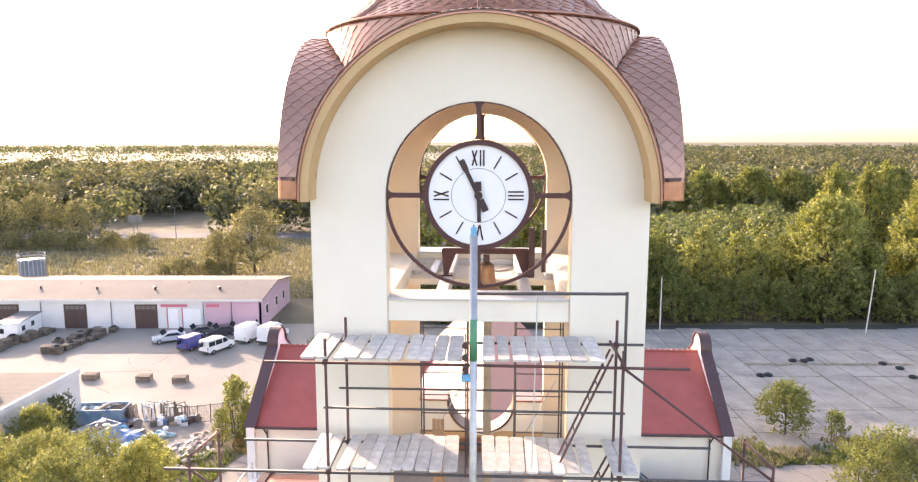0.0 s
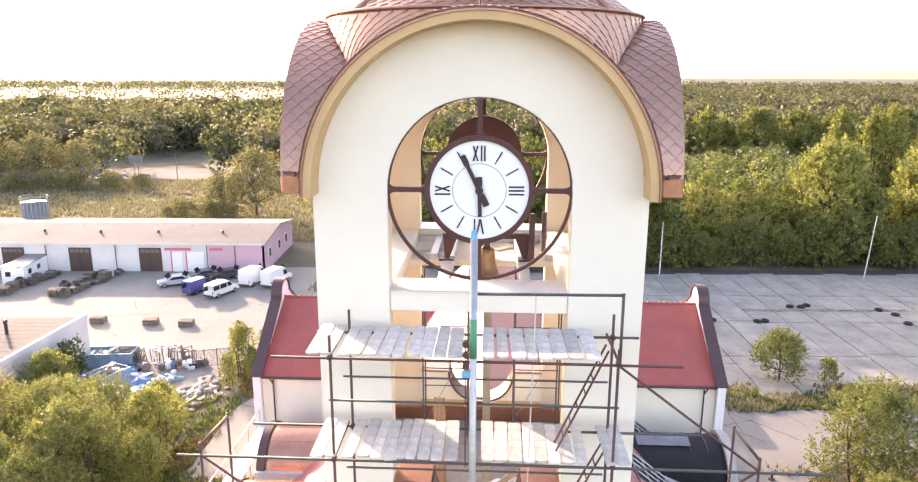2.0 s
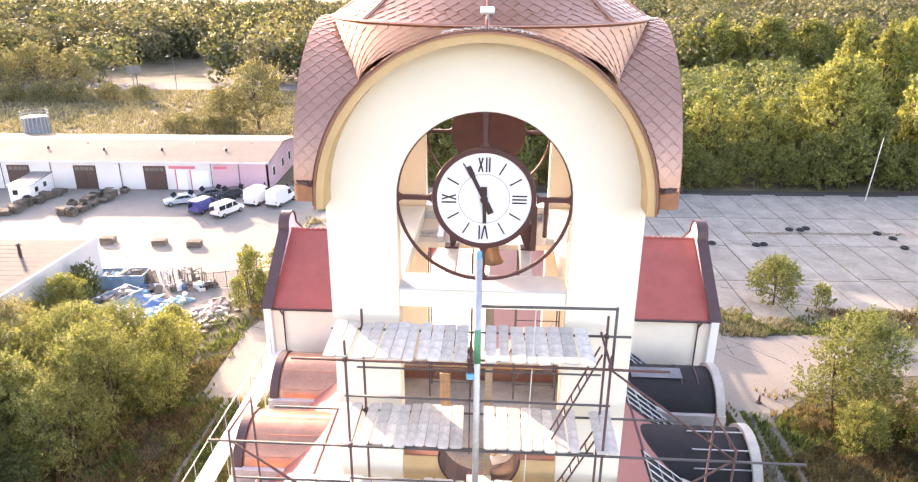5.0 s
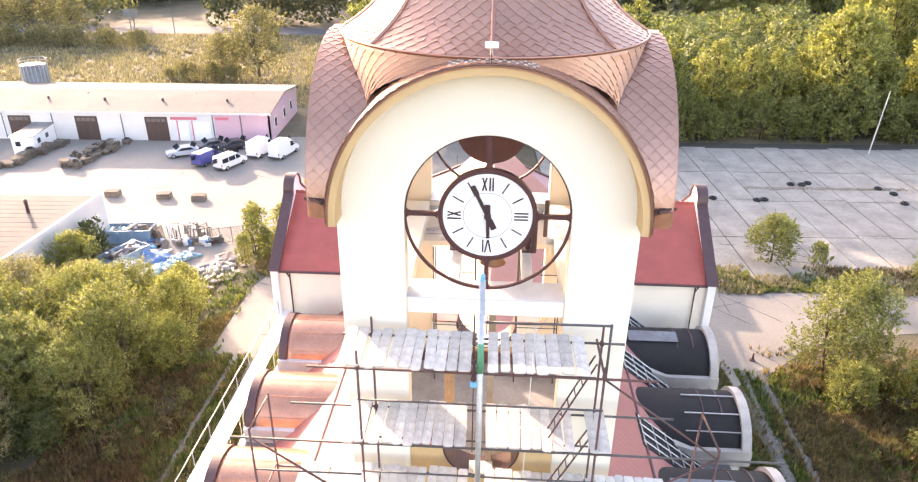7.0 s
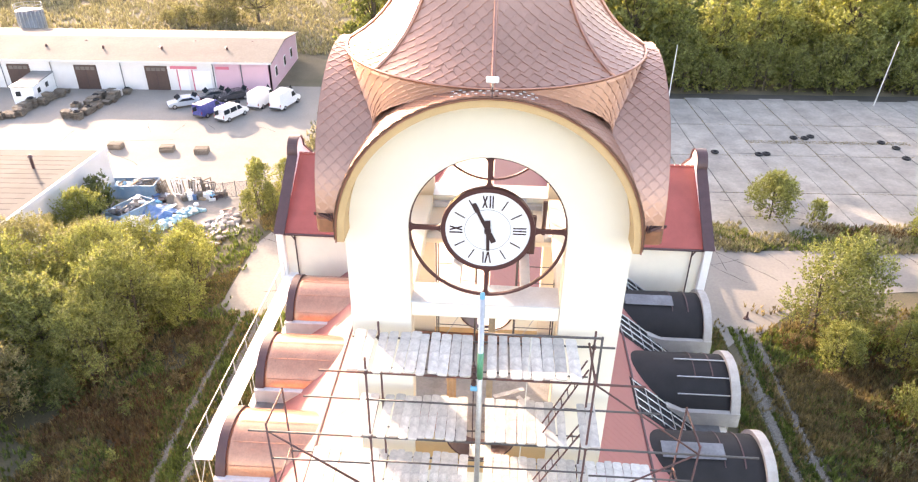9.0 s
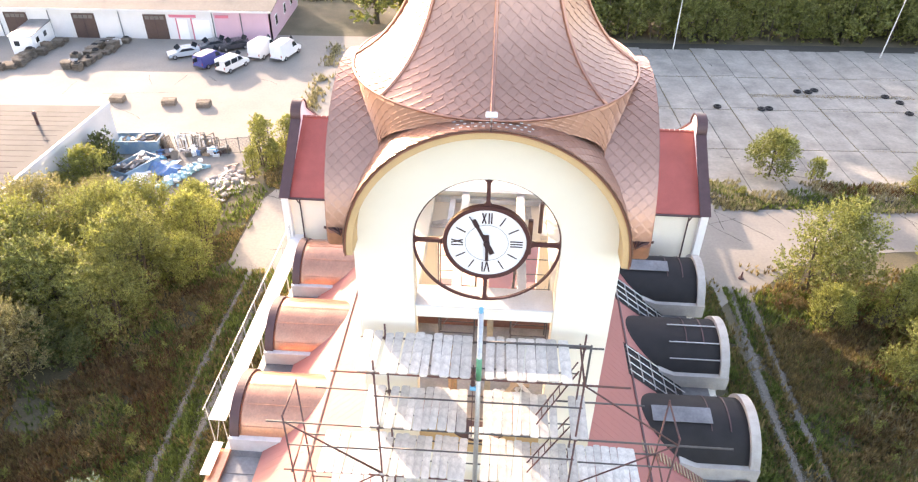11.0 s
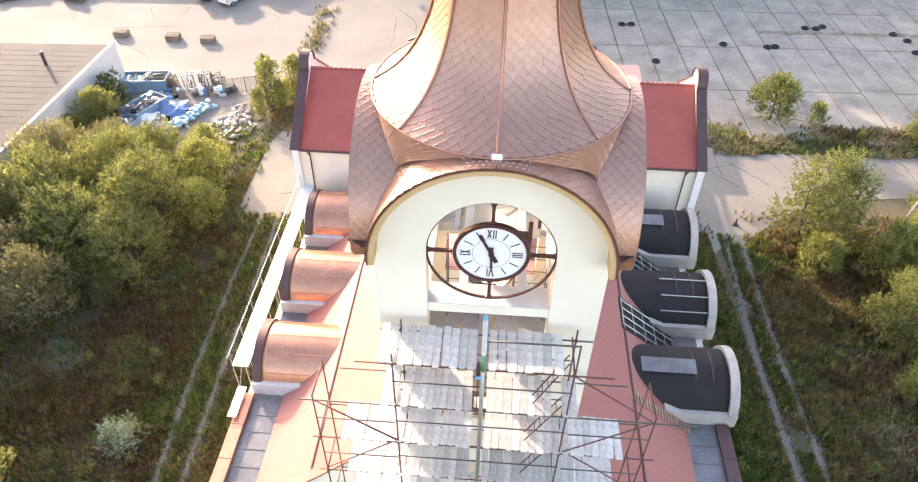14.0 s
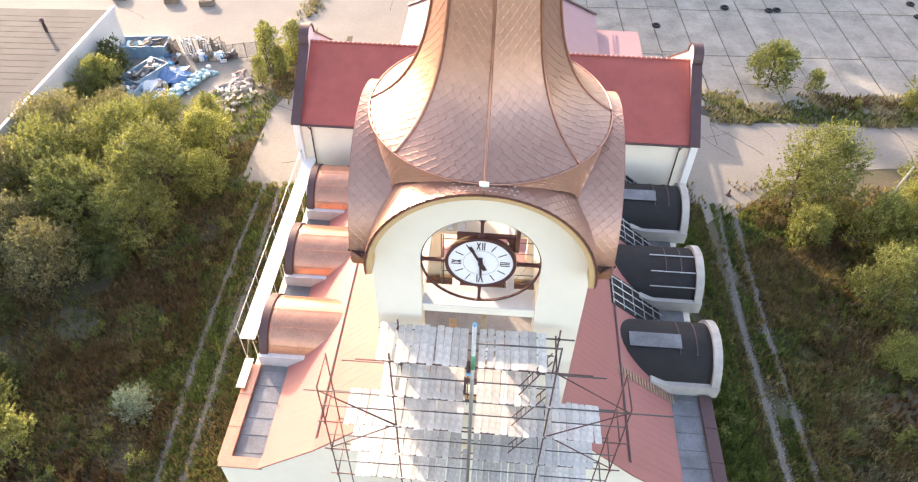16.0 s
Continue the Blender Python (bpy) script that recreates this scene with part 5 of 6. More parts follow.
lb = tree("bush", 5, 9, 0.1, LEAF_O, "low spreading bush on the dry meadow", "bush", 20, 5000, 0.2, 50, stems=4)
place(lb, [(-56.5, 141, 0.8), (-52, 142, 0.7), (-47.5, 140, 0.65), (-61, 143, 0.5), (-98, 176, 1.0), (-90, 177, 0.95), (-106, 176, 1.0), (-83, 178, 0.8), (-114, 175, 1.0), (-122, 175, 1.0)], 13)

# weeds and low plants strewn over the rough ground
weeds = [tree("weed_plant", 1.0, 1.3, 0.05, LEAF, "leafy green weed growing on the rough ground", "weed", 7, 900, 0.06, 81, stems=3),
         tree("weed_plant", 1.3, 1.0, 0.05, LEAF_Y, "yellow-green goldenrod weed on the rough ground", "weed", 6, 800, 0.055, 82, stems=4, up=1.2),
         tree("weed_plant", 0.8, 1.5, 0.05, WEED, "dry reddish brown weed on the rough ground", "weed", 7, 900, 0.055, 83, stems=4),
         tree("weed_plant", 0.9, 1.4, 0.05, GRASS, "pale dry straw tussock on the rough ground", "weed", 6, 800, 0.065, 84, stems=4, up=1.2)]
rnd = random.Random(4)
for k, src in enumerate(weeds):
    spots = []
    for i in range(66):
        if i % 2:
            spots.append((rnd.uniform(-28, -19.6) if k != 3 else rnd.uniform(-25, -19.6), rnd.uniform(10, 46)))
        else:
            spots.append((rnd.uniform(24.8, 34) if i % 3 else rnd.uniform(24.6, 28), rnd.uniform(8, 44)))
    if k == 0:
        spots += [(rnd.uniform(14.8, 18.6), rnd.uniform(6, 40)) for _ in range(60)]
    place(src, spots, 30 + k, 0.4, 1.15)

# grass blades round the church and on the meadow
def off_track(x, y):
    """How far a spot lies from the nearest wheel track."""
    best = 9.0
    for pts in TRACKS:
        for (xa, ya), (xb, yb_) in zip(pts, pts[1:]):
            if ya <= y <= yb_:
                best = min(best, abs(x - (xa + (xb - xa) * (y - ya) / (yb_ - ya))))
    return best


def tufts(name, areas, n, size, seed, material, label, gate=-0.4, blades=5):
    """Grass tufts: blades that lean outwards from one root."""
    rnd = random.Random(seed)
    roots = []
    for _ in range(n):
        x0, x1, y0, y1 = rnd.choice(areas)
        x, y = rnd.uniform(x0, x1), rnd.uniform(y0, y1)
        if noise.noise((x * 0.25, y * 0.25, seed)) >= gate and (y > 55 or off_track(x, y) > 0.05 + 0.36 * rnd.random()):
            roots.append((x, y, 0.0))
    rng = np.random.default_rng(seed)
    p = np.repeat(np.array(roots), blades, axis=0)
    m = len(p)
    a, h = rng.uniform(0, 6.28, (m, 1)), size * rng.uniform(0.5, 1.5, (m, 1))
    out = np.hstack((np.cos(a), np.sin(a), np.zeros((m, 1))))
    side = np.hstack((-np.sin(a), np.cos(a), np.zeros((m, 1)))) * h * 0.16
    tip = p + out * h * rng.uniform(0.1, 0.75, (m, 1)) + np.array((0, 0, 1.0)) * h
    co = np.stack((p - side, p + side, tip), axis=1).reshape(-1, 3)
    me = bpy.data.meshes.new(name)
    me.vertices.add(3 * m), me.loops.add(3 * m), me.polygons.add(m)
    me.vertices.foreach_set("co", co.astype(np.float32).ravel())
    me.loops.foreach_set("vertex_index", np.arange(3 * m, dtype=np.int32))
    me.polygons.foreach_set("loop_start", np.arange(0, 3 * m, 3, dtype=np.int32))
    me.update(calc_edges=True)
    me.materials.append(material)
    return tagged(new(name, me), label, "grass", kind="stuff")


tufts("grass", [(-30, -14, 6, 46), (-42, -26, 6, 36)], 22000, 0.36, 61, GRASS, "tall dry yellowish grass", -0.15)
tufts("grass", [(-24, -14, 6, 46), (-46, -20, 8, 60)], 20000, 0.34, 62, GRASS_G, "patchy green grass", -0.1)
tufts("grass", [(-30, -19.5, 8, 40)], 9000, 0.42, 66, WEED, "reddish brown dry weeds", 0.0)
tufts("grass", [(14.6, 19.4, 5, 42), (14.6, 18.2, 5, 42)], 22000, 0.34, 63, GRASS_G, "lush green grass strip along the church")
tufts("grass", [(19, 60, 5, 48), (22, 40, 5, 46), (22, 34, 5, 40)], 30000, 0.38, 64, GRASS, "tall dry yellowish grass", -0.15)
tufts("grass", [(24, 70, 56.8, 62.6)], 5500, 0.36, 71, STRAW, "pale straw grass on the verge", -0.1)
tufts("grass", [(24, 70, 57.2, 62.0)], 3500, 0.34, 72, GRASS_G, "green weeds on the verge", 0.0)
tufts("grass", [(36, 70, 57.2, 62.0)], 2600, 0.38, 73, WEED, "brown weeds on the verge", 0.05)
tufts("grass", [(22, 50, 5, 46)], 16000, 0.4, 67, GRASS_G, "patchy green grass", -0.05)
tufts("grass", [(18.4, 20.4, 5, 45), (21.2, 22.2, 5, 45), (23.2, 27, 5, 44)], 17000, 0.2, 74, GRASS_G, "short grass along the track")
tufts("grass", [(18.4, 20.4, 5, 45), (23.2, 29, 5, 44)], 10000, 0.22, 75, GRASS, "short dry grass along the track")
tufts("grass", [(-21, -18.0, 6, 45), (-18.8, -16.9, 6, 45), (-17, -14, 6, 45)], 14000, 0.2, 76, GRASS_G, "short grass along the track")
tufts("grass", [(-26, -18.4, 6, 45), (-16.6, -14, 6, 45)], 13000, 0.24, 77, GRASS, "short dry grass along the track")
tufts("grass", [(25, 44, 8, 46)], 6000, 0.42, 68, WEED, "reddish brown dry weeds", 0.0)
tufts("grass", [(27, 48, 6, 34), (25, 34, 6, 26)], 11000, 0.44, 80, STRAW, "pale dry grass stalks", -0.1)
tufts("grass", [(-130, -14, 121, 194)], 26000, 0.6, 65, STRAW, "pale dry meadow grass", blades=4)
tufts("grass", [(-21.2, -18.2, 71, 101), (-20.2, -19.2, 71, 101)], 700, 0.42, 69, STRAW, "pale dry weeds along the yard edge", -0.1)
tufts("grass", [(-24, -20.6, 46, 58), (-22.3, -18.6, 58, 69)], 5000, 0.2, 78, GRASS, "dry grass between the bushes and the path", -0.1)
tufts("grass", [(-22.6, -20.6, 44, 58), (-22.3, -19, 60, 68)], 1200, 0.2, 79, GRASS_G, "green weeds between the bushes and the path", 0.0)
tufts("grass", [(7, 73, y - 0.12, y + 0.12) for y in (69.6, 80.0, 90.4)] + [(36, 57, 83.9, 84.9)] * 3 + [(x - 0.1, x + 0.1, 60, 101) for x in (17.6, 21.3, 25.0, 32.4, 43.5)], 5000, 0.11, 70, GRASS, "dry weeds in the slab joints")

# ================= the yard =================
PINK = mat("pink_plaster", (0.62, 0.40, 0.46), 0.9, var=0.08, scale=0.3, bump=0.1)
HALLW = mat("white_plaster", (0.68, 0.67, 0.66), 0.9, var=0.12, scale=0.3, bump=0.1)
SHEDROOF = mat("dark_roof_felt", (0.085, 0.082, 0.08), 0.9, var=0.25, scale=0.3, bump=0.15, fine=4)
ROOFELT = mat("weathered_roof_felt", (0.165, 0.148, 0.13), 0.9, var=0.3, scale=0.15, bump=0.15, fine=3, tint=(0.12, 0.105, 0.09))
GATE = mat("brown_gate", (0.085, 0.05, 0.04), 0.7, var=0.2, scale=2)
BARS = mat("pink_sign_paint", (0.62, 0.16, 0.22), 0.7, var=0.05)
hall = thing("workshop_hall", pose(0, 0, 0), "long low white and pink workshop hall with felt roof", "hall")
HX0, HX1, HY0, HY1, HZ = -95, -29.6, 101.5, 119, 4.4
part("front_wall", boxed(((HX0 - 38) / 2, HY0 + 0.15, HZ / 2), (-38 - HX0, 0.3, HZ)), HALLW, hall)
part("front_wall", boxed(((HX1 - 38) / 2, HY0 + 0.15, HZ / 2), (HX1 + 38, 0.3, HZ)), PINK, hall, "pink plastered wall")
part("side_wall", prism(bmesh.new(), [(HY0, 0), (HY1, 0), (HY1, HZ - 0.1), ((HY0 + HY1) / 2, HZ + 1.0), (HY0, HZ)], "x", HX1 - 0.3, HX1), PINK, hall, "pink plastered gable wall with worn base")
part("rear_wall", boxed(((HX0 + HX1) / 2, HY1 - 0.15, HZ / 2), (HX1 - HX0, 0.3, HZ)), HALLW, hall)
for a, b in ((HY0 - 0.5, (HY0 + HY1) / 2), ((HY0 + HY1) / 2, HY1 + 0.4)):
    z0, z1 = (HZ - 0.02, HZ + 1.12) if a < 105 else (HZ + 1.12, HZ - 0.05)
    bm = bmesh.new()
    sheet(bm, lambda x, y: (x, y, z0 + (z1 - z0) * (y - a) / (b - a)), [HX0, HX1 + 0.4], [a, b], 0.16)
    part("roof", bm, ROOFELT, hall, "weathered grey-brown felt roof")
part("fascia", boxed(((HX0 + HX1) / 2, HY0 - 0.52, HZ - 0.02), (HX1 - HX0 + 0.7, 0.06, 0.3)), HALLW, hall)
for x in (-57.4, -46.8, -67.5):
    g = part("gate", boxed((x, HY0 - 0.03, 1.85), (3.4, 0.1, 3.7), bevel=0.02), GATE, hall, "dark brown double gate")
    for s in (-1.1, -0.35, 0.35, 1.1):
        part("gate_pane", boxed((x + s, HY0 - 0.09, 3.2), (0.6, 0.03, 0.5)), ROOFELT, g)
    part("leaf_joint", boxed((x, HY0 - 0.09, 1.8), (0.06, 0.03, 3.6)), INK, g)
for x, w in ((-42.8, 1.5), (-40.0, 2.6)):
    part("door", boxed((x, HY0 - 0.03, 1.5), (w, 0.08, 3.0), bevel=0.02), WHITEP, hall, "white framed door")
    part("door_post", boxed((x - w / 2 - 0.1, HY0 - 0.04, 1.6), (0.16, 0.1, 3.2)), BARS, hall)
for x, w in ((-42.6, 4.0), (-36.8, 2.0)):
    part("sign_bar", boxed((x, HY0 - 0.05, 3.5), (w, 0.05, 0.42)), BARS, hall, "faded pink sign board")
for y, z in ((104.5, 2.3), (110, 2.3), (114.5, 2.3)):
    w = part("window", boxed((HX1 + 0.03, y, z), (0.08, 1.3, 1.6), bevel=0.02), WHITEP, hall)
    part("pane", boxed((HX1 + 0.07, y, z), (0.03, 1.05, 1.35)), GLASS_DARK, w)
for x, y in ((-85, 106), (-75, 106), (-65, 106), (-56, 105.5), (-47, 105.5), (-37, 105.5), (-43, 109), (-34, 109), (-60, 108.5)):
    v = part("roof_vent", rod(bmesh.new(), (x, y, HZ + 0.2), (x, y, HZ + 1.1), 0.18, 10), COPPER_DARK, hall)
    part("vent_cap", rod(bmesh.new(), (x, y, HZ + 1.1), (x, y, HZ + 1.2), 0.3, 10, 0.05), COPPER_DARK, v)
for x in (-70, -62.5, -52, -38.2, -34):
    part("downpipe", rod(bmesh.new(), (x, HY0 - 0.1, 0), (x, HY0 - 0.1, HZ), 0.07, 6), GUTTER, hall)
tank = thing("water_tank", pose(-75.8, 121.6, -1.0), "grey ribbed tank with railed platform behind the hall", "tank")
smooth(part("tank_body", rod(bmesh.new(), (0, 0, 0), (0, 0, 8.0), 2.1, 24), GUTTER, tank))
for i in range(20):
    a = i * 18
    part("rib", boxed((2.12 * math.cos(radians(a)), 2.12 * math.sin(radians(a)), 5.5), (0.12, 0.12, 5)), STEEL, tank)
for z in (8.5, 9.0):
    bm = bmesh.new()
    pr = None
    for a in lin(0, 360, 16):
        p = (2.2 * math.cos(radians(a)), 2.2 * math.sin(radians(a)), z)
        if pr:
            rod(bm, pr, p, 0.04, 5)
        pr = p
    part("rail", bm, STEEL, tank)
for a in range(0, 360, 45):
    part("rail_post", rod(bmesh.new(), (2.2 * math.cos(radians(a)), 2.2 * math.sin(radians(a)), 8), (2.2 * math.cos(radians(a)), 2.2 * math.sin(radians(a)), 9), 0.04, 5), STEEL, tank)

# shed with dark flat roof
shed = thing("flat_roof_shed", pose(0, 0, 0), "shed with grey felt flat roof and white edge", "shed")
SZ = 5.0
pts = [(-38.3, 67.4), (-95, 66.4), (-95, 40), (-40.1, 45.0)]
part("roof", prism(bmesh.new(), [(-38.6, 67.2), (-95, 66.2), (-95, 40.2), (-40.4, 45.2)], "z", SZ - 0.25, SZ), SHEDROOF, shed, "dark grey felt roof with lap joints")
part("wall", prism(bmesh.new(), pts, "z", 0, SZ - 0.26), HALLW, shed)
a, b = Vector((-38.3, 67.4, SZ)), Vector((-40.1, 45.0, SZ))
part("edge", boxed((a + b) / 2 + Vector((0.05, 0, 0.12)), ((b - a).length, 0.3, 0.55), (b - a).to_track_quat("X", "Z").to_matrix()), HALLW, shed, "white raised roof edge")
for i in range(14):
    y = 65.5 - i * 1.05
    part("lap", boxed((-67, y, SZ + 0.008), (54 - i * 0.15, 0.05, 0.016)), BITUMEN, shed)
st = thing("roof_stack", pose(-43.4, 62.6, SZ), "dark vent stack on the shed roof", "vent")
part("pipe", rod(bmesh.new(), (0, 0, 0), (0, 0, 1.2), 0.16, 10), COPPER_DARK, st)
part("cap", rod(bmesh.new(), (0, 0, 1.2), (0, 0, 1.45), 0.3, 10, 0.08), COPPER_DARK, st)

# vehicles
TYRE = mat("tyre_rubber", (0.02, 0.02, 0.021), 0.85, var=0.15)
RIM = mat("wheel_rim", (0.42, 0.42, 0.43), 0.35, metal=0.8, var=0.05, bump=0)
LAMP_R = mat("tail_lamp", (0.35, 0.03, 0.02), 0.3, var=0.05, bump=0)
BAR_ = mat("bumper_plastic", (0.05, 0.05, 0.052), 0.6, var=0.05)
def car(name, x, y, rz, prof, glass, L, W, col, label, cat, wheel=0.32, panes=()):
    paint = mat(name + "_paint", col, 0.28, var=0.05, scale=1.0, bump=0.0)
    c = thing(name, pose(x, y, 0.03, 0, 0, rz), label, cat, "parked vehicles")
    bm = prism(bmesh.new(), prof, "y", -W / 2, W / 2)
    for v in bm.verts:
        if v.co.z > 0.95:
            v.co.y *= 1 - 0.11 * (v.co.z - 0.95)
    bmesh.ops.bevel(bm, geom=bm.edges[:], offset=0.07, segments=2, affect="EDGES", clamp_overlap=True)
    part("body", bm, paint, c)
    for s in (-1, 1):
        for poly in glass:
            bm = prism(bmesh.new(), poly, "y", s * W / 2 - 0.012, s * W / 2 + 0.012)
            for v in bm.verts:
                if v.co.z > 0.95:
                    v.co.y -= s * (0.11 * (v.co.z - 0.95)) * W / 2
            part("side_window", bm, GLASS_DARK, c)
        for fx in (-L * 0.31, L * 0.32):
            w = part("wheel", rod(bmesh.new(), (fx, s * (W / 2 - 0.18), wheel), (fx, s * (W / 2 + 0.02), wheel), wheel, 18), TYRE, c)
            part("rim", rod(bmesh.new(), (fx, s * (W / 2 + 0.0), wheel), (fx, s * (W / 2 + 0.035), wheel), wheel * 0.62, 14), RIM, w)
        part("headlight", boxed((L / 2 - 0.04, s * W * 0.36, 0.72), (0.1, 0.32, 0.18), bevel=0.03), DIAL, c)
        part("tail_light", boxed((-L / 2 + 0.03, s * W * 0.43, 0.9), (0.07, 0.14, 0.34), bevel=0.02), LAMP_R, c)
    for e in (-1, 1):
        part("bumper", boxed((e * (L / 2 - 0.02), 0, 0.42), (0.14, W * 0.96, 0.24), bevel=0.05), BAR_, c)
    for x0, z0, x1, z1 in panes:
        a, b = Vector((x0, 0, z0)), Vector((x1, 0, z1))
        d = (b - a)
        n = Vector((d.z, 0, -d.x)).normalized() * (1 if x0 > 0 else -1) * (1 if d.z > 0 else -1)
        bm = boxed((a + b) / 2 + n * 0.012, (d.length, W * 0.74, 0.02), d.to_track_quat("X", "Y").to_matrix())
        part("windscreen", bm, GLASS_DARK, c)
    return c


SEDAN = [(-2.2, 0.3), (2.2, 0.3), (2.25, 0.62), (2.0, 0.82), (0.95, 0.95), (0.25, 1.4), (-1.05, 1.42), (-1.75, 1.0), (-2.2, 0.95)]
SG = [[(0.8, 0.97), (0.2, 1.33), (-1.0, 1.35), (-1.5, 0.99)]]
VAN = [(-2.4, 0.35), (2.4, 0.35), (2.42, 0.75), (2.2, 1.0), (1.45, 1.15), (0.75, 1.9), (0.4, 1.95), (-2.35, 1.95)]
VG = [[(1.25, 1.18), (0.75, 1.75), (0.3, 1.75), (0.3, 1.15)], [(0.15, 1.15), (0.15, 1.75), (-1.0, 1.75), (-1.0, 1.15)], [(-1.15, 1.15), (-1.15, 1.75), (-2.2, 1.75), (-2.2, 1.15)]]
BOXV = [(-2.7, 0.35), (2.6, 0.35), (2.7, 0.8), (2.4, 1.1), (1.7, 1.3), (1.1, 2.15), (0.5, 2.5), (-2.65, 2.5)]
BG = [[(1.5, 1.32), (1.05, 2.0), (0.45, 2.0), (0.45, 1.3)]]
car("silver_car", -40.6, 94.6, 208, SEDAN, SG, 4.4, 1.75, (0.42, 0.47, 0.50), "silver-blue saloon car parked in the yard", "car", panes=[(0.92, 0.99, 0.3, 1.38), (-1.7, 1.04, -1.1, 1.39)])
car("dark_car", -37.6, 97.6, 208, SEDAN, SG, 4.4, 1.75, (0.10, 0.11, 0.12), "dark grey saloon car parked before the hall", "car", panes=[(0.92, 0.99, 0.3, 1.38), (-1.7, 1.04, -1.1, 1.39)])
car("dark_car", -34.4, 97.9, 208, SEDAN, SG, 4.4, 1.75, (0.05, 0.052, 0.06), "black saloon car parked before the hall", "car", panes=[(0.92, 0.99, 0.3, 1.38), (-1.7, 1.04, -1.1, 1.39)])
car("blue_van", -36.0, 91.8, 66, VAN, VG[:1], 4.8, 1.85, (0.06, 0.075, 0.26), "small dark blue van parked in the yard", "van", panes=[(1.4, 1.2, 0.8, 1.85), (-2.40, 1.2, -2.37, 1.8)])
car("white_van", -32.5, 90.4, 64, VAN, VG, 4.8, 1.85, (0.72, 0.72, 0.70), "white minibus with dark windows in the yard", "van", panes=[(1.4, 1.2, 0.8, 1.85), (-2.40, 1.2, -2.37, 1.8)])
car("white_delivery_van", -29.6, 95.8, 74, BOXV, BG, 5.4, 2.0, (0.78, 0.78, 0.77), "high white delivery van parked by the hall", "van", panes=[(1.65, 1.35, 1.15, 2.08)])
car("white_delivery_van", -26.3, 95.4, 72, BOXV, BG, 5.4, 2.0, (0.78, 0.78, 0.77), "high white delivery van parked by the hall", "van", panes=[(1.65, 1.35, 1.15, 2.08)])

# site cabin
cab = thing("site_cabin", pose(-63.6, 98, 0.03, 0, 0, 6), "small white site cabin with windows", "cabin")
part("cabin_body", boxed((0, 0, 1.3), (3.0, 7.6, 2.5), bevel=0.04), WHITEP, cab)
part("cabin_roof", boxed((0, 0, 2.6), (3.2, 7.8, 0.14), bevel=0.03), GUTTER, cab)
for y in (-2.2, 0.4):
    w = part("window", boxed((1.52, y, 1.6), (0.06, 1.1, 0.9), bevel=0.02), WHITEP, cab)
    part("pane", boxed((1.56, y, 1.6), (0.03, 0.9, 0.7)), GLASS_DARK, w)
w = part("window", boxed((-0.6, -3.82, 1.6), (0.9, 0.06, 0.9), bevel=0.02), WHITEP, cab)
part("pane", boxed((-0.6, -3.86, 1.6), (0.7, 0.03, 0.7)), GLASS_DARK, w)
part("door", boxed((0.7, -3.82, 1.15), (0.85, 0.06, 2.0), bevel=0.02), WHITEP, cab)

# pallet stacks and crates
def crate(x, y, rz, label, sx=1.6, sy=1.1, h=0.7, material=OLDWOOD):
    c = thing("wooden_crate", pose(x, y, 0.03, 0, 0, rz), label, "crate", "crates in the yard")
    for k in range(int(h / 0.16)):
        for s in (-1, 1):
            part("slat", boxed((0, s * sy / 2, 0.08 + 0.16 * k), (sx, 0.03, 0.11)), material, c)
            part("slat", boxed((s * sx / 2, 0, 0.08 + 0.16 * k), (0.03, sy, 0.11)), material, c)
    for s in (-1, 1):
        for r in (-1, 1):
            part("corner_post", boxed((s * (sx / 2 - 0.04), r * (sy / 2 - 0.04), h / 2), (0.08, 0.08, h)), material, c)
    for k in range(5):
        part("top_slat", boxed((0, (k - 2) * sy / 5.2, h + 0.015), (sx, sy / 7, 0.03)), material, c)


for x, y in ((-37.0, 78.6), (-32.6, 78.2), (-43.6, 79.2)):
    crate(x, y, random.uniform(-8, 8), "grey slatted wooden crate standing in the yard")
rnd = random.Random(12)
def mesh_of(name, bm, material):
    me = bpy.data.meshes.new(name)
    bm.to_mesh(me)
    bm.free()
    me.materials.append(material)
    return me


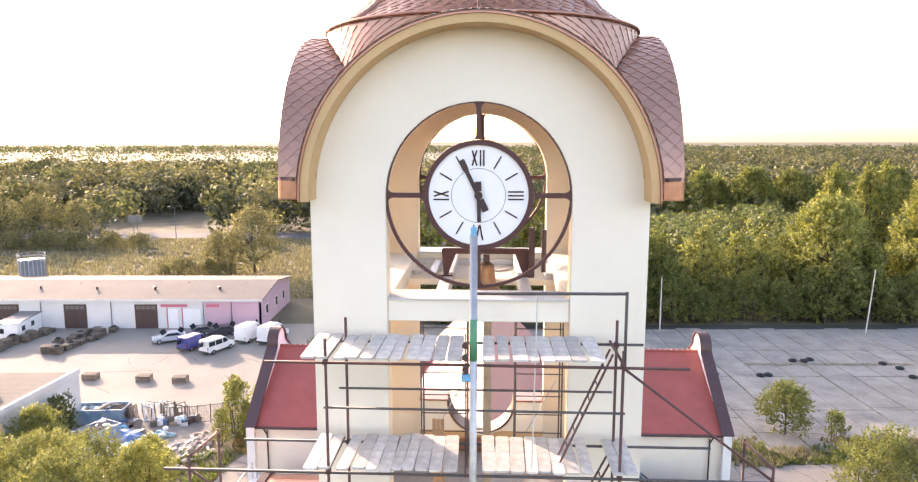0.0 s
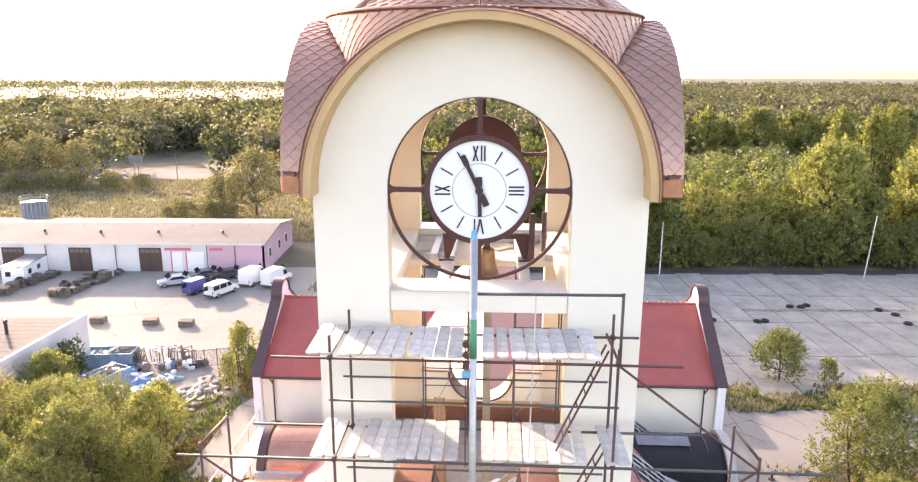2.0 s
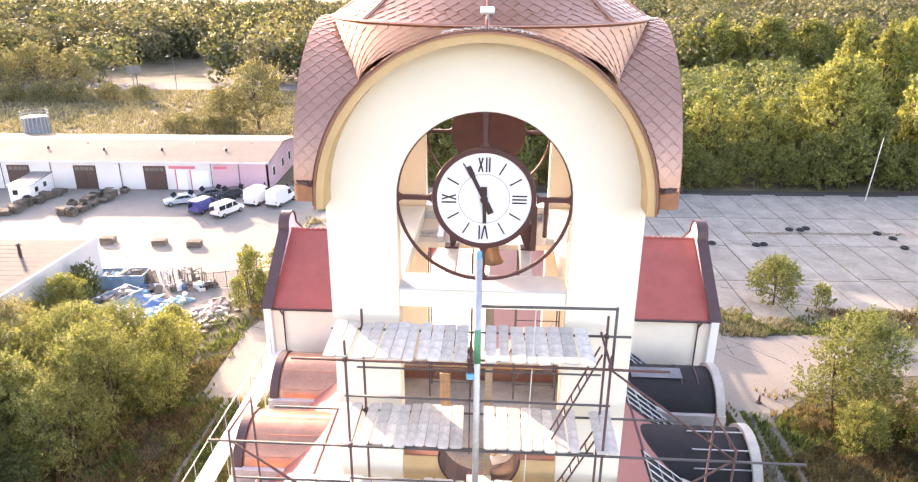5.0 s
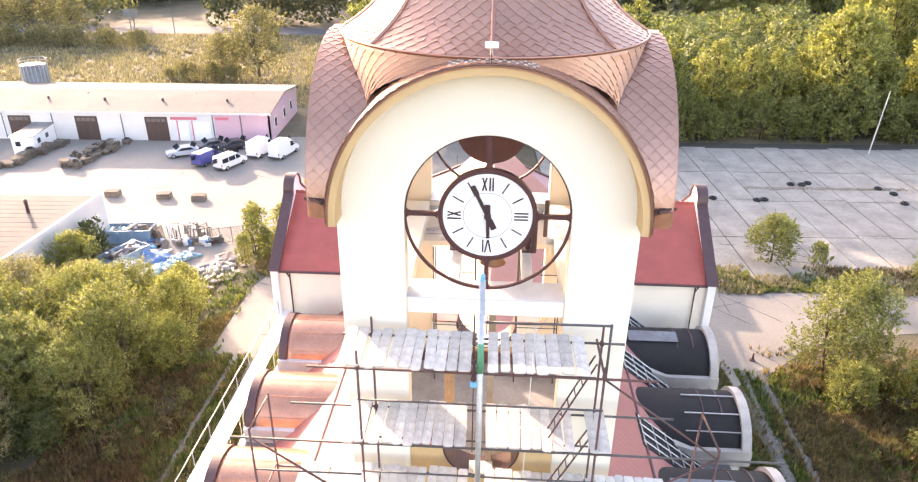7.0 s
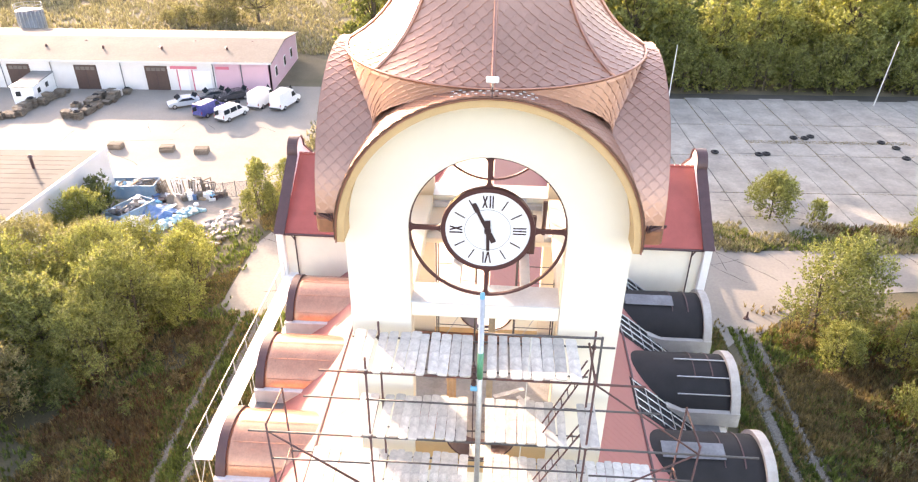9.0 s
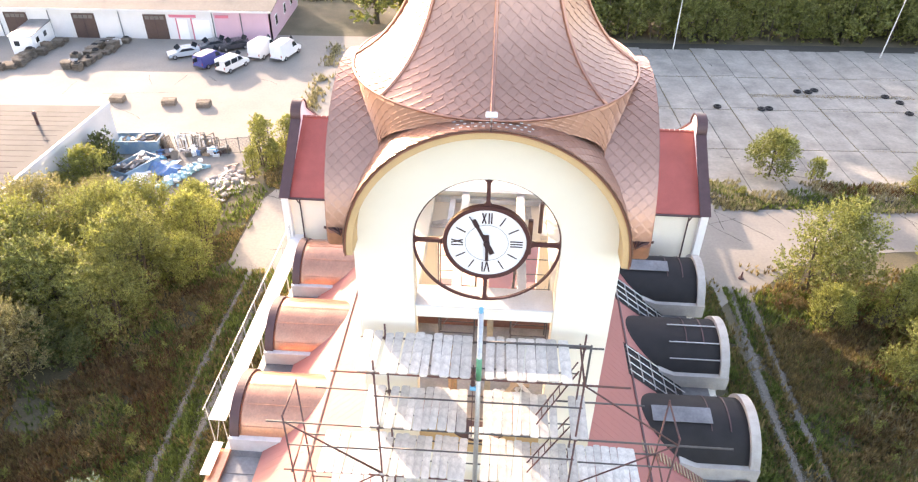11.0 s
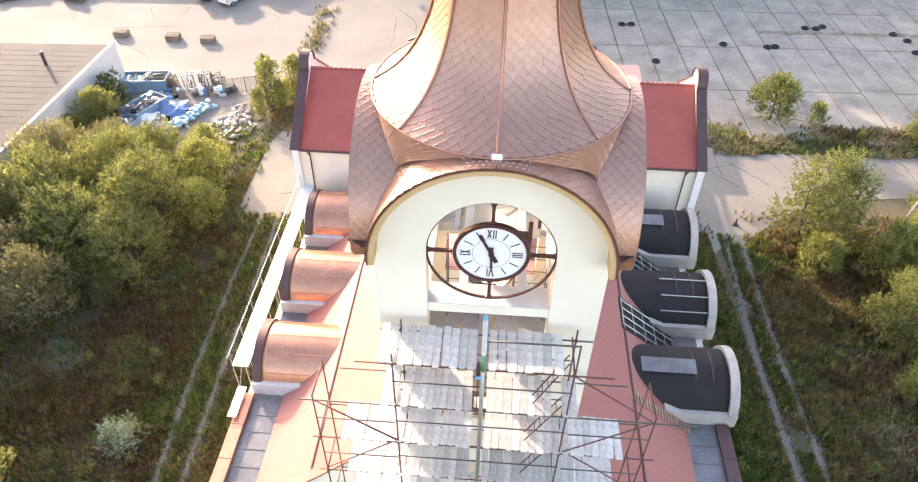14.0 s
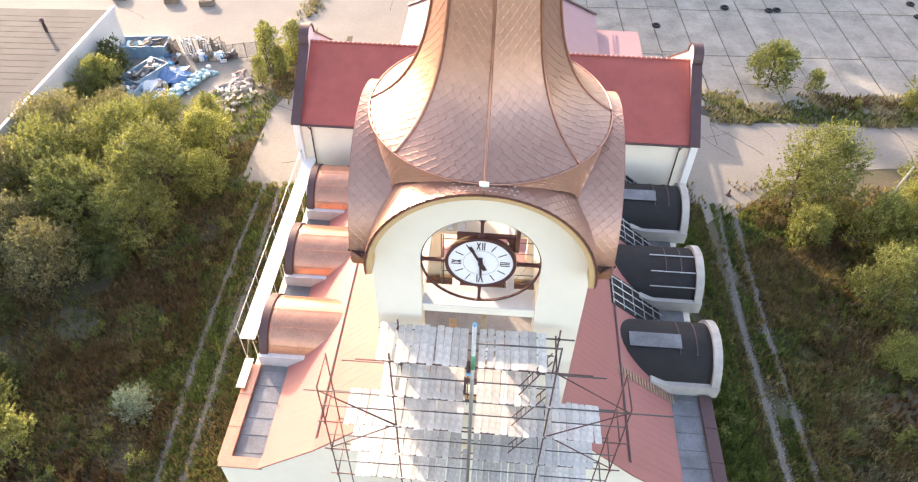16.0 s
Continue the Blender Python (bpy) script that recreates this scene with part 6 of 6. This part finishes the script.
pal_slat = [mesh_of("slat", boxed((0, 0, 0), (1.2, 0.14, 0.04)), m) for m in (OLDWOOD, WOOD)]
pal_bear = [mesh_of("bearer", boxed((0, 0, 0), (0.1, 0.9, 0.11)), m) for m in (OLDWOOD, WOOD)]
for (xa, ya), (xb, yb_), n in (((-62.2, 89.0), (-60.2, 99.5), 13), ((-53.4, 88.8), (-51.2, 100.2), 14), ((-55.0, 89.2), (-52.8, 99.6), 13), ((-63.3, 88.4), (-61.6, 93), 5)):
    for k in range(n):
        f = k / (n - 1)
        px, py = xa + (xb - xa) * f + rnd.uniform(-0.5, 0.5), ya + (yb_ - ya) * f
        s = thing("pallet_stack", pose(px, py, 0.03, 0, 0, rnd.uniform(-15, 15)), "stack of old grey wooden pallets in the yard", "pallets", "pallet stacks in the yard")
        wood = 0 if rnd.random() < 0.85 else 1
        for j in range(rnd.randint(3, 7)):
            for q in (-0.5, -0.17, 0.17, 0.5):
                share("slat", pal_slat[wood], pose(0, q * 0.8, 0.16 + 0.17 * j), s)
            for q in (-0.5, 0, 0.5):
                share("bearer", pal_bear[wood], pose(q, 0, 0.09 + 0.17 * j), s)
        if rnd.random() < 0.3:
            ty = thing("tyre", pose(px, py, 1.2, 0, 0, 0), "old black tyre lying on pallets", "tyre", "tyres")
            ty.location.z = 0.312 + 0.17 * j
            bm = bmesh.new()
            sheet(bm, lambda a, b: ((0.33 + 0.12 * math.cos(radians(b))) * math.cos(radians(a)), (0.33 + 0.12 * math.cos(radians(b))) * math.sin(radians(a)), 0.11 * math.sin(radians(b))), lin(0, 360, 18), lin(0, 360, 8))
            part("tread", bm, TYRE, ty)

# tyres on the apron
tb = bmesh.new()
sheet(tb, lambda a, b: ((0.36 + 0.15 * math.cos(radians(b))) * math.cos(radians(a)), (0.36 + 0.15 * math.cos(radians(b))) * math.sin(radians(a)), 0.15 + 0.14 * math.sin(radians(b))), lin(0, 360, 24), lin(0, 360, 10))
first = None
for x, y in ((19.0, 85.6), (20.2, 85.7), (21.6, 75.8), (30.8, 80.6), (36.1, 80.1), (37.1, 80.3), (42.6, 85.7), (44.0, 85.6), (45.0, 86.2), (53.4, 84.5), (54.4, 82.7), (54.0, 79.5), (44.4, 61.2)):
    if first is None:
        first = thing("tyre", pose(x, y, 0.045), "old black tyre lying on the concrete slabs", "tyre", "tyres")
        smooth(part("tread", tb, TYRE, first))
    else:
        copy_thing(first, pose(x, y, 0.045, 0, 0, x * 31))

# scrap heap with blue sheets, bags and old window frames
BAG = mat("light_blue_bag", (0.20, 0.40, 0.47), 0.5, var=0.35, scale=2.0, bump=0.3, fine=8, tint=(0.28, 0.5, 0.58))
TARP = mat("blue_tarp", (0.05, 0.16, 0.36), 0.5, var=0.25, scale=1.0, bump=0.3, fine=5, tint=(0.2, 0.32, 0.45))
RUBBLE = mat("pale_rubble", (0.36, 0.33, 0.31), 0.9, var=0.3, scale=2.0, bump=0.3, fine=10)
rnd = random.Random(77)
def lump(name, x, y, z, r, material, label, cat, group):
    t = thing(name, pose(x, y, z, 0, 0, rnd.uniform(0, 360)), label, cat, group)
    bm = bmesh.new()
    bmesh.ops.create_icosphere(bm, subdivisions=2, radius=r)
    sx, sy, sz = rnd.uniform(0.8, 1.4), rnd.uniform(0.7, 1.1), rnd.uniform(0.5, 0.75)
    off = rnd.uniform(0, 50)
    for v in bm.verts:
        k = 1 + 0.35 * noise.noise(v.co * 2.2 / r + Vector((off, 0, 0)))
        v.co = Vector((v.co.x * sx * k, v.co.y * sy * k, max(-0.0, v.co.z * sz * k + r * 0.35)))
    smooth(part("skin", bm, material, t))


for i in range(150):
    f = rnd.random()
    x, y = -31.0 + 3.0 * f + rnd.gauss(0, 0.35), 58.6 + 5.0 * f + rnd.gauss(0, 0.35)
    lump("sack", x, y, 0.02 + rnd.choice((0, 0, 0.25, 0.4)), rnd.uniform(0.2, 0.36), BAG if rnd.random() < 0.9 else WHITEP, "light blue plastic sack in the scrap heap", "sack", "sacks of the scrap heap")
for i in range(24):
    x, y = -24.6 + rnd.gauss(0, 0.9), 60.5 + rnd.gauss(0, 1.7)
    lump("rubble", x, y, 0.0, rnd.uniform(0.15, 0.42), RUBBLE, "pale lump of rubble in the yard", "rubble", "rubble in the yard")
for i in range(46):
    x, y = -24.6 + rnd.gauss(0, 1.0), 60.5 + rnd.gauss(0, 1.8)
    t = thing("scrap_board", pose(x, y, 0.12, rnd.uniform(-6, 6), rnd.uniform(-8, 8), rnd.uniform(0, 180)), "pale broken board on the rubble heap", "board", "boards of the rubble heap")
    part("board", boxed((0, 0, 0), (rnd.uniform(0.7, 1.9), rnd.uniform(0.12, 0.5), 0.05)), rnd.choice((WHITEP, WOOD, RUBBLE, GUTTER, OLDWOOD, COPPER_DARK)), t)
for i in range(3):
    t = thing("tarpaulin", pose(-33.4 + i * 0.9 + rnd.uniform(-0.4, 0.4), 59.5 + rnd.uniform(-1.8, 4.2), 0.03, 0, 0, rnd.uniform(-30, 30)), "crumpled blue tarpaulin over scrap", "tarpaulin", "tarpaulins of the scrap heap")
    bm = bmesh.new()
    o = rnd.uniform(0, 90)
    sheet(bm, lambda a, b: (a, b, max(0.0, 1.1 - 0.33 * (abs(a) + abs(b)) + 0.35 * noise.noise((a * 1.3 + o, b * 1.3, 0)))), lin(-1.7, 1.7, 12), lin(-1.4, 1.4, 10), 0.02)
    part("cloth", bm, TARP if i % 3 else WHITEP, t)
for i in range(24):
    x, y = -32.0 + i * 0.17 + rnd.uniform(-0.2, 0.2), 67.4 + rnd.uniform(-0.9, 0.7)
    t = thing("window_frame", pose(x, y, 0.03, rnd.uniform(-14, 10), 0, rnd.uniform(-60, 60)), "old white window frame leaning in the scrap heap", "window frame", "window frames of the scrap heap")
    w, h = rnd.uniform(0.7, 1.3), rnd.uniform(1.2, 1.9)
    m_ = rnd.choice((WHITEP, WHITEP, OLDWOOD, GUTTER))
    for s in (-1, 1):
        part("stile", boxed((s * w / 2, 0, h / 2), (0.09, 0.07, h)), m_, t)
        part("rail", boxed((0, 0, h / 2 + s * (h / 2 - 0.045)), (w - 0.1, 0.07, 0.09)), m_, t)
SPOTS = ((-31.8, 57.6, 0.9, 0.8), (-32.6, 59.4, 0.8, 0.7), (-27.6, 66.4, 1.2, 0.8), (-29.6, 66.2, 1.0, 0.6), (-33.4, 64.6, 0.9, 0.8), (-32.4, 62.4, 1.2, 0.9))
for i in range(110):
    cx, cy, gx, gy = SPOTS[i % 6]
    t = thing("scrap_box", pose(cx + rnd.gauss(0, gx * 0.6), cy + rnd.gauss(0, gy * 0.6), 0.03, 0, 0, rnd.uniform(0, 90)), "discarded box among the scrap", "box", "boxes of the scrap heap")
    hb = rnd.uniform(0.25, 0.75)
    part("shell", boxed((0, 0, hb / 2), (rnd.uniform(0.35, 1.1), rnd.uniform(0.3, 0.7), hb), bevel=0.03), rnd.choice((WHITEP, WHITEP, GUTTER, TIMBER, OLDWOOD, COPPER_DARK, RUBBLE, BLUEP, TARP)), t)
for i in range(5):
    t = thing("wooden_pallet", pose(-33.9 + 0.32 * i, 67.0 + rnd.uniform(-0.2, 0.2), 0.03, rnd.uniform(-14, -6), 0, 84 + rnd.uniform(-8, 8)), "brown wooden pallet leaning upright in the scrap heap", "pallet", "pallets of the scrap heap")
    for q in range(5):
        part("slat", boxed((-0.5 + 0.25 * q, 0, 0.8), (0.12, 0.03, 1.6)), OLDWOOD, t)
    for q in (0.1, 0.8, 1.5):
        part("bearer", boxed((0, 0.06, q), (1.15, 0.08, 0.1)), OLDWOOD, t)
for i in range(46):
    t = thing("scrap_sheet", pose(rnd.uniform(-34.6, -31.0), rnd.uniform(60.0, 67.0), 0.1 + rnd.uniform(0, 0.5), rnd.uniform(-16, 16), rnd.uniform(-16, 16), rnd.uniform(0, 180)), "flat sheet of scrap lying on the heap", "sheet", "sheets of the scrap heap")
    part("panel", boxed((0, 0, 0), (rnd.uniform(0.6, 1.7), rnd.uniform(0.3, 0.9), 0.04)), rnd.choice((WHITEP, WHITEP, GUTTER, OLDWOOD, RUBBLE, BAG, TARP)), t)
SKIP = mat("light_blue_skip", (0.13, 0.27, 0.40), 0.55, var=0.3, scale=1.5, bump=0.1, tint=(0.35, 0.45, 0.5))
def skip(x, y, rz, sx, sy, h, label):
    t = thing("skip", pose(x, y, 0.03, 0, 0, rz), label, "skip", "skips of the yard")
    part("base", boxed((0, 0, 0.1), (sx * 0.9, sy, 0.14)), SKIP, t)
    for s in (-1, 1):
        part("side", prism(bmesh.new(), [(-sx / 2 * 0.9, 0.1), (sx / 2 * 0.9, 0.1), (sx / 2, h), (-sx / 2, h)], "y", s * sy / 2 - 0.04, s * sy / 2 + 0.04), SKIP, t)
        part("end", boxed((s * sx / 2 * 0.955, 0, h / 2 + 0.05), (0.08, sy, h - 0.05), Matrix.Rotation(radians(4 * s), 3, "Y")), SKIP, t)
        part("rim", boxed((0, s * sy / 2, h), (sx, 0.14, 0.09)), SKIP, t)
    for i in range(34):
        r3 = Euler((rnd.uniform(-0.4, 0.4), rnd.uniform(-0.4, 0.4), rnd.uniform(0, 3))).to_matrix()
        part("scrap", boxed((rnd.uniform(-0.36, 0.36) * sx, rnd.uniform(-0.36, 0.36) * sy, h * rnd.uniform(0.6, 1.12)), (rnd.uniform(0.4, 1.3), rnd.uniform(0.2, 0.5), rnd.uniform(0.06, 0.3)), r3), rnd.choice((WHITEP, GUTTER, BAG, TIMBER, GUTTER, OLDWOOD, RUBBLE)), t)
    part("fill", boxed((0, 0, h * 0.3), (sx * 0.88, sy - 0.12, h * 0.55)), RUBBLE, t)


skip(-36.0, 66.9, 4, 5.0, 2.2, 1.5, "light blue open skip filled with scrap")
skip(-34.2, 61.6, 62, 4.4, 2.3, 1.4, "light blue open skip heaped with white scrap")
skip(-34.9, 57.6, 80, 3.6, 1.9, 1.3, "blue open skip beside the bushes")
# wire fence beside the scrap
fe = thing("mesh_fence", pose(0, 0, 0.03), "grey steel bar fence beside the scrap heap", "fence")
a, b = Vector((-27.2, 65.8, 0)), Vector((-22.6, 67.2, 0))
for i in range(5):
    p = a.lerp(b, i / 4)
    part("post", rod(bmesh.new(), p, p + Vector((0, 0, 2.0)), 0.04, 6), GUTTER, fe)
for i in range(60):
    p = a.lerp(b, i / 59)
    part("bar", rod(bmesh.new(), p + Vector((0, 0, 0.1)), p + Vector((0, 0, 1.9)), 0.012, 4), GUTTER, fe)
for z in (0.15, 1.85):
    part("rail", rod(bmesh.new(), a + Vector((0, 0, z)), b + Vector((0, 0, z)), 0.025, 5), GUTTER, fe)

# street lamps, sign, poles
def lamp_post(x, y, h, rz):
    t = thing("street_lamp", pose(x, y, 0, 0, 0, rz), "tall grey street lamp by the road", "street lamp", "street lamps")
    part("pole", rod(bmesh.new(), (0, 0, 0), (0, 0, h), 0.13, 8, 0.07), GUTTER, t)
    part("arm", rod(bmesh.new(), (0, 0, h), (1.3, 0, h + 0.25), 0.05, 6), GUTTER, t)
    part("lantern", boxed((1.6, 0, h + 0.28), (0.8, 0.3, 0.16), bevel=0.05), STEEL, t)


for x in (-105.5, -79.8, -54, -135, -30, 91, 104, 125):
    lamp_post(x, 194.5 if x < 0 else 209, 9.0, 180)
sg = thing("road_sign", pose(-86.4, 184.5, 0), "large grey road sign on two posts seen from behind", "road sign")
part("panel", boxed((0, 0, 7.0), (3.8, 0.08, 2.0), bevel=0.02), GUTTER, sg)
for s in (-1, 1):
    part("post", rod(bmesh.new(), (s * 0.5, 0.1, 0), (s * 0.5, 0.1, 8), 0.1, 6), GUTTER, sg)
for x, y, h, lean in ((59.5, 98.8, 9.5, 4), (30, 101, 8.0, 0), (34, 42.5, 7.0, 6)):
    t = thing("utility_pole", pose(x, y, 0, 0, lean, 0), "weathered grey wooden pole", "pole", "poles")
    part("shaft", rod(bmesh.new(), (0, 0, 0), (0, 0, h), 0.1, 8, 0.06), WOOD, t)
bo = thing("bollard", pose(23.2, 46.3, 0.03), "small dark post on the pale lane", "post")
part("shaft", rod(bmesh.new(), (0, 0, 0), (0, 0, 0.7), 0.11, 10, 0.06), COPPER_DARK, bo)
part("base", rod(bmesh.new(), (0, 0, 0), (0, 0, 0.12), 0.25, 12, 0.2), COPPER_DARK, bo)

# side scaffold walkway along the copper vaults
wk = thing("walkway_scaffold", B, "narrow white scaffold walkway with guard rails along the church", "scaffold")
for i in range(9):
    part("board", boxed((-14.05, 11.6 + 2.1 * i, 7.2), (0.95, 2.06, 0.06)), WHITEP, wk)
part("board", boxed((-13.6, 8.4, 6.9), (0.5, 2.0, 0.06)), WHITEP, wk)
for i in range(10):
    v = 10.6 + 2.1 * i
    for u in (-14.5, -13.75):
        part("upright", rod(bmesh.new(), (u, v, 0), (u, v, 8.3 if u < -14 else 7.2), 0.025, 6), STEEL, wk)
for z in (8.25,):
    part("guard_rail", rod(bmesh.new(), (-14.5, 10.3, z), (-14.5, 29.6, z), 0.025, 6), STEEL, wk)
for i in range(4):
    part("brace", rod(bmesh.new(), (-14.5, 10.6 + 4.2 * i, 5), (-14.5, 12.7 + 4.2 * i, 7.2), 0.02, 6), STEEL, wk)
